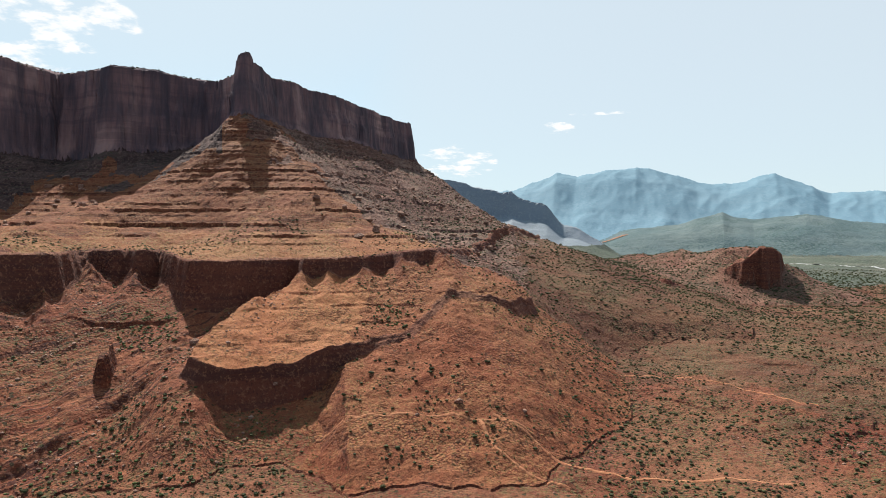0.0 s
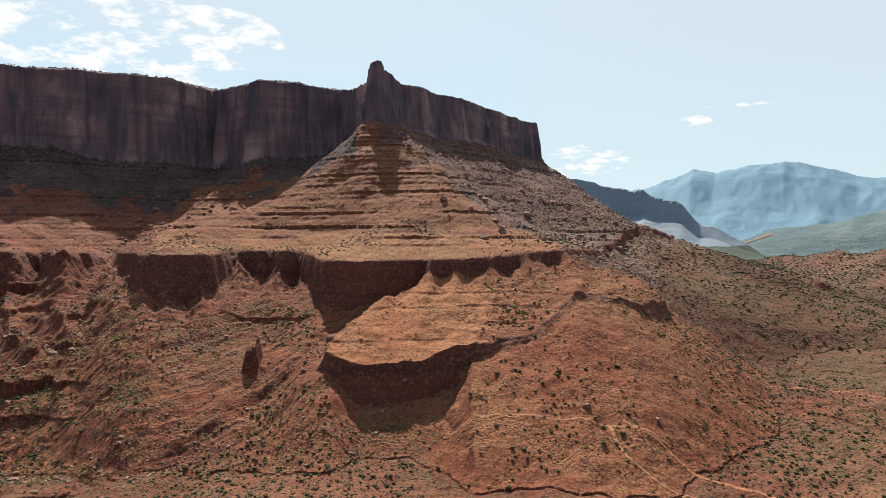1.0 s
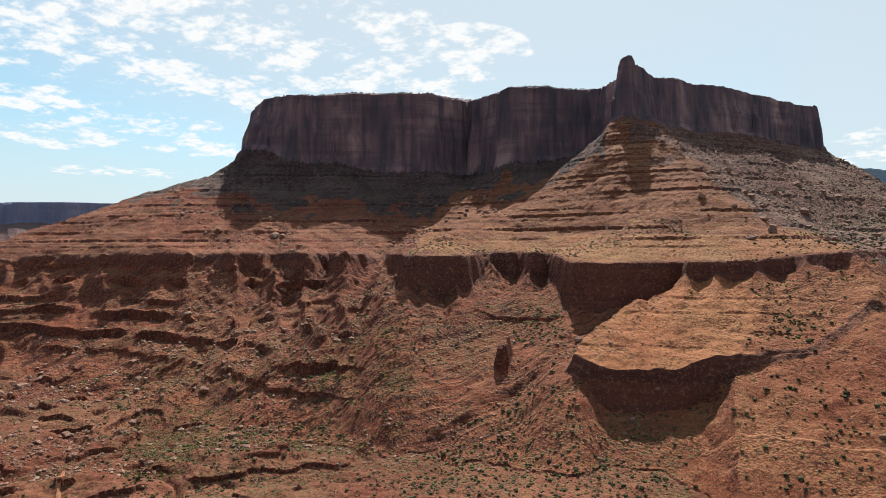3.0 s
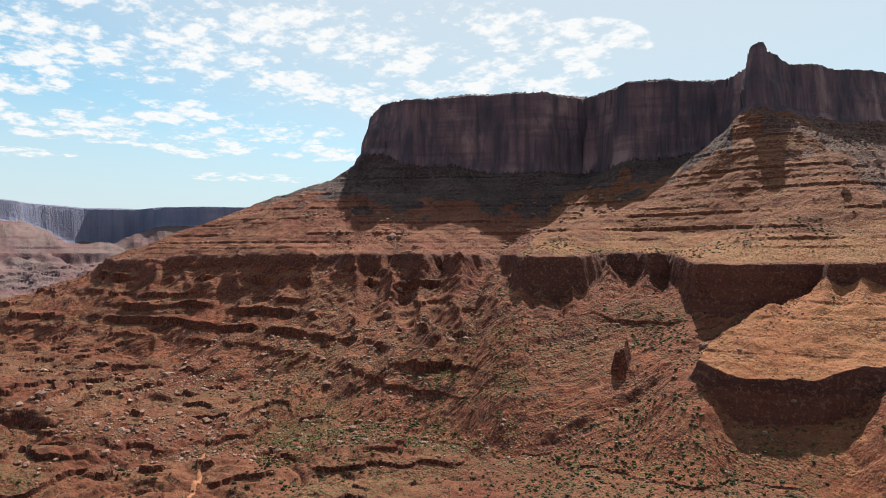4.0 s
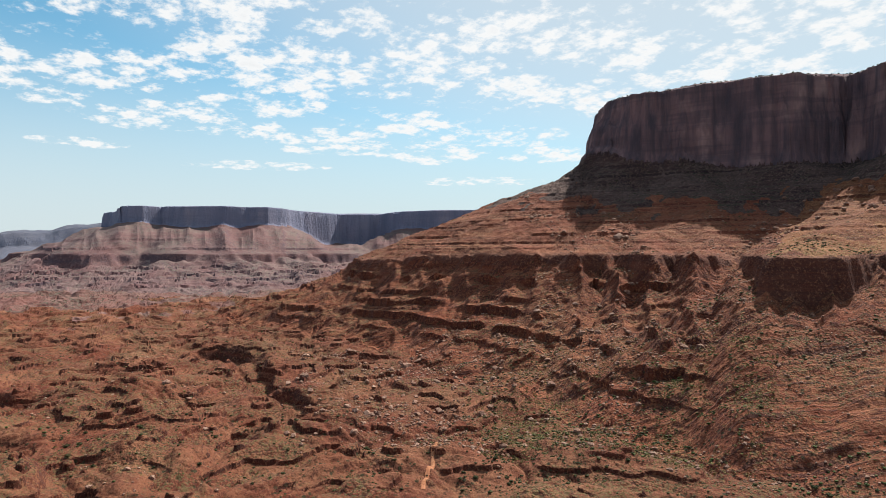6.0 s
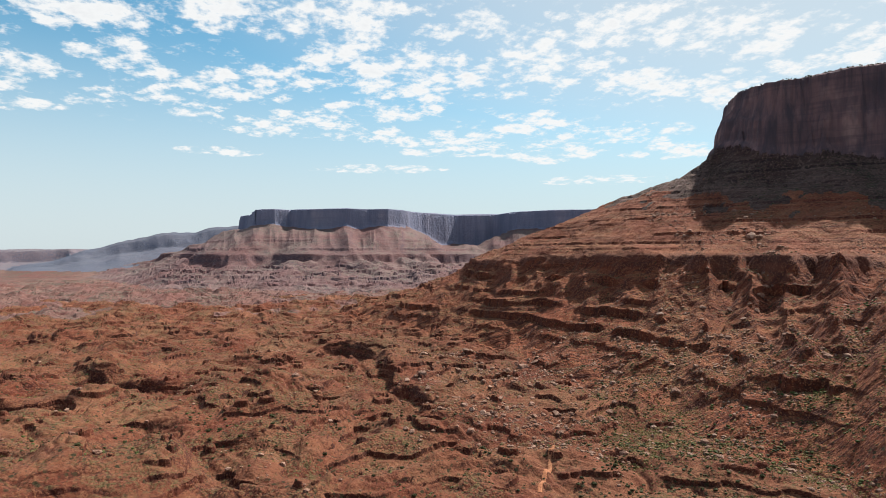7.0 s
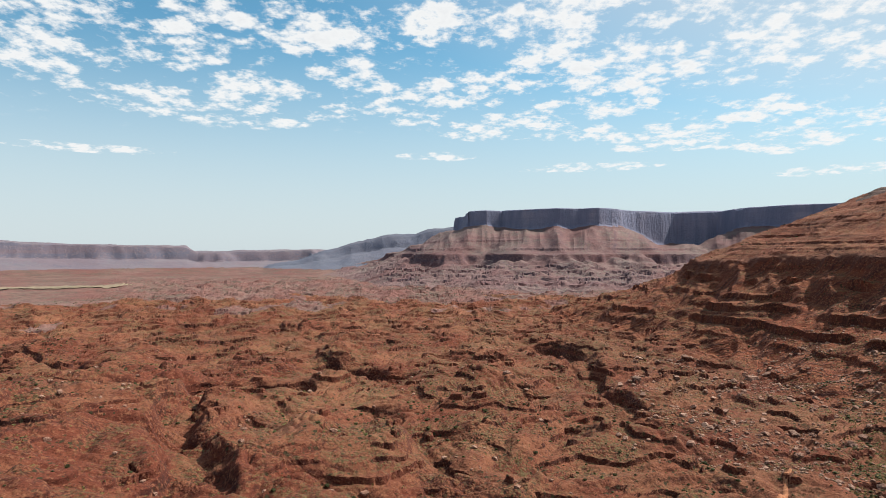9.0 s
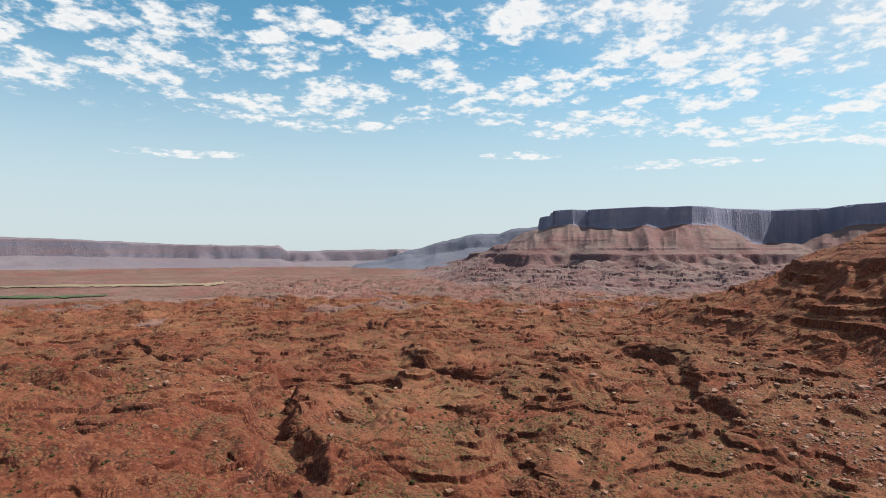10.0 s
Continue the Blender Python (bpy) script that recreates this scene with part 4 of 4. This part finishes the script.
def patchy(x, y, size, seed, lo, hi):
    return npr.uniform(0, 1, len(x)) < ease(fbm(x, y, size, 3, seed), lo, hi)


shrub_spots = []
for count, az0, az1, r0, r1, lo, hi, big in (
        (11000, -37, 8, 330, 1000, -0.7, 0.5, 1.3), (13000, -37, 2, 700, 1900, -1.1, 0.0, 1.8), (6500, 12, 62, 300, 680, -0.5, 0.5, 1.15),
        (9500, 55, 138, 300, 900, -0.3, 0.8, 1.1), (8000, 60, 138, 800, 1900, -0.4, 0.6, 1.6), (1400, -9, 14, 640, 1250, -0.6, 0.4, 1.5), (7000, -36, -9, 900, 1800, -1.5, -0.5, 2.0), (1600, 20, 50, 560, 1000, -0.1, 0.7, 1.2), (3500, 14, 60, 290, 500, -0.7, 0.3, 1.0), (4000, -38, -4, 300, 640, -0.7, 0.4, 1.1)):
    x, y, z, r = scatter(count, az0, az1, r0, r1, lambda x, y, z, k, a, r: (k != 10) & (k != 1) & patchy(x, y, 120, 501, lo, hi))
    size = 0.78 * big * np.minimum(np.exp(npr.normal(-0.1, 0.42, len(x))), 2.0)
    shrub_spots += list(zip(x, y, z - 0.1, size, npr.uniform(0, 6.3, len(x))))
# the edge of the cap carries low trees
x, y, z, r = scatter(9000, 2, 52, 900, 1400, lambda x, y, z, k, a, r: (k == 1) & (z > EYE + 232))
shrub_spots += list(zip(x, y, z - 0.2, npr.uniform(1.0, 2.3, len(x)), npr.uniform(0, 6.3, len(x))))
strew("desert_shrubs", bushes, shrub_spots, M_SHRUB, "scattered dark green juniper and blackbrush over red soil", "shrubs")

sage_spots = []
for count, az0, az1, r0, r1, lo, hi, big in ((9000, -37, 62, 300, 620, -0.5, 0.6, 0.8), (5000, 36, 60, 390, 560, -0.7, 0.3, 0.9), (8000, 55, 138, 290, 800, -0.5, 0.6, 0.85), (3000, 0, 40, 520, 720, -0.6, 0.5, 0.8)):
    x, y, z, r = scatter(count, az0, az1, r0, r1, lambda x, y, z, k, a, r: patchy(x, y, 90, 502, lo, hi))
    sage_spots += list(zip(x, y, z - 0.05, big * np.exp(npr.normal(-0.1, 0.35, len(x))), npr.uniform(0, 6.3, len(x))))
strew("dry_scrub", sages, sage_spots, M_SAGE, "dry yellow-green bunch grass and low scrub", "scrub")

stone_spots = []
for count, az0, az1, r0, r1, lo, hi, big, kinds in (
        (9000, -10, 17, 560, 1300, -0.6, 0.5, 1.7, (22, 4, 3)), (5000, 26, 56, 700, 1080, -0.1, 0.5, 1.8, (21,)), (9000, 38, 76, 400, 800, -0.5, 0.4, 1.25, (4, 0)),
        (6500, 14, 50, 360, 660, -0.6, 0.4, 0.8, (4, 10, 0)), (5000, 55, 138, 300, 900, 0.0, 0.7, 1.1, (0,)), (2500, -37, 0, 330, 900, -0.1, 0.7, 0.9, (0, 4))):
    x, y, z, r = scatter(count, az0, az1, r0, r1, lambda x, y, z, k, a, r: np.isin(k, kinds) & patchy(x, y, 90, 503, lo, hi))
    size = big * np.exp(npr.normal(-0.35, 0.5, len(x)))
    stone_spots += list(zip(x, y, z + size * 0.15, size, npr.uniform(0, 6.3, len(x))))
strew("boulders", stones, stone_spots, M_STONE, "fallen sandstone blocks strewn over the slopes", "boulders")


# ---------------------------------------------------------------- single things that stand out
def part(name, me, parent, at=(0, 0, 0), label=""):
    ob = new(name, me)
    ob.parent = parent
    ob.location = at
    return tagged(ob, label)


M_BARK = Nodes("grey_bark", 0.9).done((0.10, 0.07, 0.05))


def trunk_mesh(rng):
    """A short twisted trunk that forks into three limbs."""
    bm = bmesh.new()

    def limb(a, b, r0, r1):
        d = (b - a).normalized()
        u = d.orthogonal().normalized()
        v = d.cross(u)
        rings = []
        for p, r in ((a, r0), ((a + b) / 2 + u * 0.05, (r0 + r1) / 2), (b, r1)):
            rings.append([bm.verts.new(p + (u * math.cos(k) + v * math.sin(k)) * r) for k in (0, 1.05, 2.09, 3.14, 4.19, 5.24)])
        for lo, hi in zip(rings, rings[1:]):
            for k in range(6):
                bm.faces.new((lo[k], lo[(k + 1) % 6], hi[(k + 1) % 6], hi[k]))

    fork = Vector((0.05, 0.0, 0.30))
    limb(Vector((0, 0, -0.2)), fork, 0.13, 0.09)
    for k in range(3):
        a = 2.1 * k + rng.uniform(-0.4, 0.4)
        limb(fork, fork + Vector((0.4 * math.cos(a), 0.4 * math.sin(a), 0.38)), 0.08, 0.03)
    me = bpy.data.meshes.new("trunk")
    bm.to_mesh(me)
    bm.free()
    me.materials.append(M_BARK)
    return me


def juniper(rng, leaves, name="juniper"):
    base = empty(name)
    v, f = shrub_shape(rng, leaves, 0.17)
    w, g = shrub_shape(rng, leaves // 2, 0.15)
    both = np.concatenate([v * (1, 1, 0.95) + (0, 0, 0.12), w * (0.6, 0.6, 0.6) + (rng.uniform(-0.4, 0.4), rng.uniform(-0.4, 0.4), 0.55)])
    part("crown", blank_mesh("crown", both, np.concatenate([f, g + len(v)]), M_SHRUB), base)
    part("trunk", trunk_mesh(rng), base)
    return base


kinds = [juniper(rng, n) for n in (170, 150, 190, 160)]
tree_at = []
for count, az0, az1, r0, r1 in ((170, -36, 12, 320, 520), (150, 14, 62, 310, 470), (170, 62, 138, 300, 480)):
    x, y, z, r = scatter(count, az0, az1, r0, r1, lambda x, y, z, k, a, r: (k != 10) & (k != 101) & patchy(x, y, 120, 501, -0.6, 0.3))
    tree_at += list(zip(x, y, z))
for n, (x, y, z) in enumerate(tree_at):
    size = npr.uniform(0.9, 1.9)
    m = pose(x, y, z - 0.1, 0, 0, npr.uniform(0, 360))
    src = kinds[n % 4]
    if n < 4:
        src.matrix_basis, ob = m, src
    else:
        ob = copy_thing(src, m)
    ob.scale = (size, size, size * npr.uniform(0.8, 1.05))
    tagged(ob, "rounded dark green juniper on red desert soil", "juniper", "junipers on the desert floor")

big_stones = [blank_mesh("boulder", *stone_shape(rng, 3), M_STONE) for _ in range(5)]


def boulder(az, r, size, label):
    a = radians(az)
    x, y = -r * math.sin(a), r * math.cos(a)
    z = float(height([x], [y])[0][0])
    ob = new("boulder", big_stones[int(rng.uniform(0, 5))])
    ob.matrix_world = pose(x, y, z + 0.3 * size, rng.uniform(-15, 15), rng.uniform(-15, 15), rng.uniform(0, 360)) @ Matrix.Diagonal((size, size, size * rng.uniform(0.8, 1.2), 1))
    return tagged(ob, label, "boulder", "fallen boulders")


for az, r, size in ((-1.4, 393, 2.6), (-7.3, 399, 1.7), (2.3, 383, 1.5), (66.7, 684, 6.0), (65.6, 690, 4.5), (71.1, 543, 2.4), (69.6, 594, 2.8), (124.2, 386, 2.2), (123.4, 467, 2.4), (77.0, 603, 3.0), (76.2, 618, 2.4), (14.7, 428, 2.0)):
    boulder(az, r, size, "large angular sandstone boulder lying on red soil")
for az0, az1, r0, r1, count, lo, hi in ((-8, 12, 620, 1050, 60, 2.2, 5.5), (58, 76, 480, 760, 70, 1.6, 3.4), (28, 36, 800, 960, 30, 2.2, 4.5), (44, 60, 560, 740, 40, 2.0, 4.0), (76, 136, 320, 620, 50, 1.0, 2.4)):
    for _ in range(count):
        boulder(rng.uniform(az0, az1), rng.uniform(r0, r1), rng.uniform(lo, hi), "angular sandstone block fallen from the cliffs")


def ribbon(name, pts, width, mat, label, category, lift=0.35):
    """A worn way laid over the land."""
    p = plan(pts)
    out = []
    for a, b in zip(p[:-1], p[1:]):
        n = max(2, int(np.hypot(*(b - a)) / 2.5))
        out += [a + (b - a) * k / n for k in range(n)]
    c = np.array(out + [p[-1]])
    for _ in range(6):
        c[1:-1] = 0.25 * c[:-2] + 0.5 * c[1:-1] + 0.25 * c[2:]
    c = c + np.stack([1.2 * grain(c[:, 0], c[:, 1], 14, 61), 1.2 * grain(c[:, 0], c[:, 1], 14, 62)], 1)
    d = np.gradient(c, axis=0)
    side = np.stack([-d[:, 1], d[:, 0]], 1) / np.maximum(np.hypot(d[:, 0], d[:, 1]), 1e-6)[:, None]
    rows = []
    for k, u in enumerate((-0.5, -0.2, 0.2, 0.5)):
        q = c + side * (u * width * (1 + 0.35 * grain(c[:, 0], c[:, 1], 9, 63 + k)))[:, None]
        z = height(q[:, 0], q[:, 1])[0] + (lift if abs(u) < 0.4 else lift - 0.25)
        rows.append(np.concatenate([q, z[:, None]], 1))
    v = np.stack(rows, 1)
    ids = np.arange(v.shape[0] * 4).reshape(-1, 4)
    f = np.stack([ids[:-1, :-1], ids[1:, :-1], ids[1:, 1:], ids[:-1, 1:]], -1).reshape(-1, 4)[:, ::-1]
    ob = mesh_from(name, v.reshape(-1, 3), f, mat)
    return tagged(ob, label, category, kind="structure")


M_TRAIL = rock_material("trodden_dust", (0.37, 0.15, 0.072), (0.44, 0.20, 0.10), (0.32, 0.115, 0.056), (0.22, 0.08, 0.042), (0.2, 0.15, 0.08), 0.0, 1.0, 0.2)
M_ROAD = rock_material("pale_road", (0.40, 0.40, 0.38), (0.48, 0.47, 0.45), (0.36, 0.35, 0.34), (0.3, 0.3, 0.29), (0.2, 0.2, 0.2), 0.0, 3.0, 0.1)
M_FIELD = rock_material("irrigated_field", (0.06, 0.082, 0.038), (0.10, 0.115, 0.055), (0.06, 0.085, 0.04), (0.04, 0.055, 0.03), (0.05, 0.075, 0.035), 0.5, 4.0, 0.1)
for way, width in (([(11.2, 390), (7.3, 388), (4.3, 383), (1.2, 384), (-3.3, 383), (-6.1, 387), (-8.4, 383)], 1.9), ([(-3.3, 383), (-4.9, 359), (-7.9, 349), (-11.3, 340)], 1.8),
                   ([(-4.4, 389), (-7.9, 382), (-11.8, 364), (-16.6, 358), (-22, 367), (-28.6, 381)], 2.2), ([(-6.5, 585), (-8.9, 572), (-13.7, 565), (-19.3, 590), (-22.8, 581), (-26.6, 567), (-30.5, 539)], 2.0),
                   ([(64.0, 410), (64.4, 385), (65.2, 350)], 2.4)):
    ribbon("trail", way, width, M_TRAIL, "narrow dusty footpath worn into red soil", "trail")
ribbon("road", [(-26, 2450), (-28.5, 2330), (-30.9, 2180), (-34.7, 1960), (-42, 1750)], 9.0, M_ROAD, "pale two-lane road crossing the far valley", "road", 2.5)
ribbon("field", [(128, 2020), (131.2, 2060), (134, 2080), (140, 2080)], 90.0, M_FIELD, "green irrigated field in the far valley", "field", 3.0)
M_STUBBLE = rock_material("pale_stubble", (0.231, 0.175, 0.112), (0.28, 0.217, 0.147), (0.196, 0.14, 0.091), (0.126, 0.091, 0.063), (0.112, 0.112, 0.063), 0.5, 4.0, 0.1)
ribbon("field", [(119, 2560), (124, 2620), (131, 2700), (140, 2720)], 170.0, M_STUBBLE, "pale tan stubble field in the far valley", "field", 3.0)
ribbon("field", [(-10.5, 3250), (-13, 3300), (-16, 3350)], 60.0, M_TRAIL, "pale bare fields in the far valley", "field", 4.0)

# greener bushes where water gathers under the ledges
M_GREEN = leaf_material("fresh_leaf", (0.035, 0.050, 0.014), (0.085, 0.105, 0.032))
green_spots = []
for count, az0, az1, r0, r1 in ((70, 3.0, 6.2, 478, 512), (150, 22.5, 27.0, 500, 560), (160, 36, 44, 560, 660), (260, 38, 56, 400, 520), (120, 21, 36, 345, 420), (70, 84, 112, 380, 520)):
    x, y, z, r = scatter(count, az0, az1, r0, r1)
    green_spots += list(zip(x, y, z - 0.1, npr.uniform(0.7, 1.7, len(x)), npr.uniform(0, 6.3, len(x))))
strew("green_bushes", bushes, green_spots, M_GREEN, "fresh green bushes below the ledges and along the wash", "bushes")
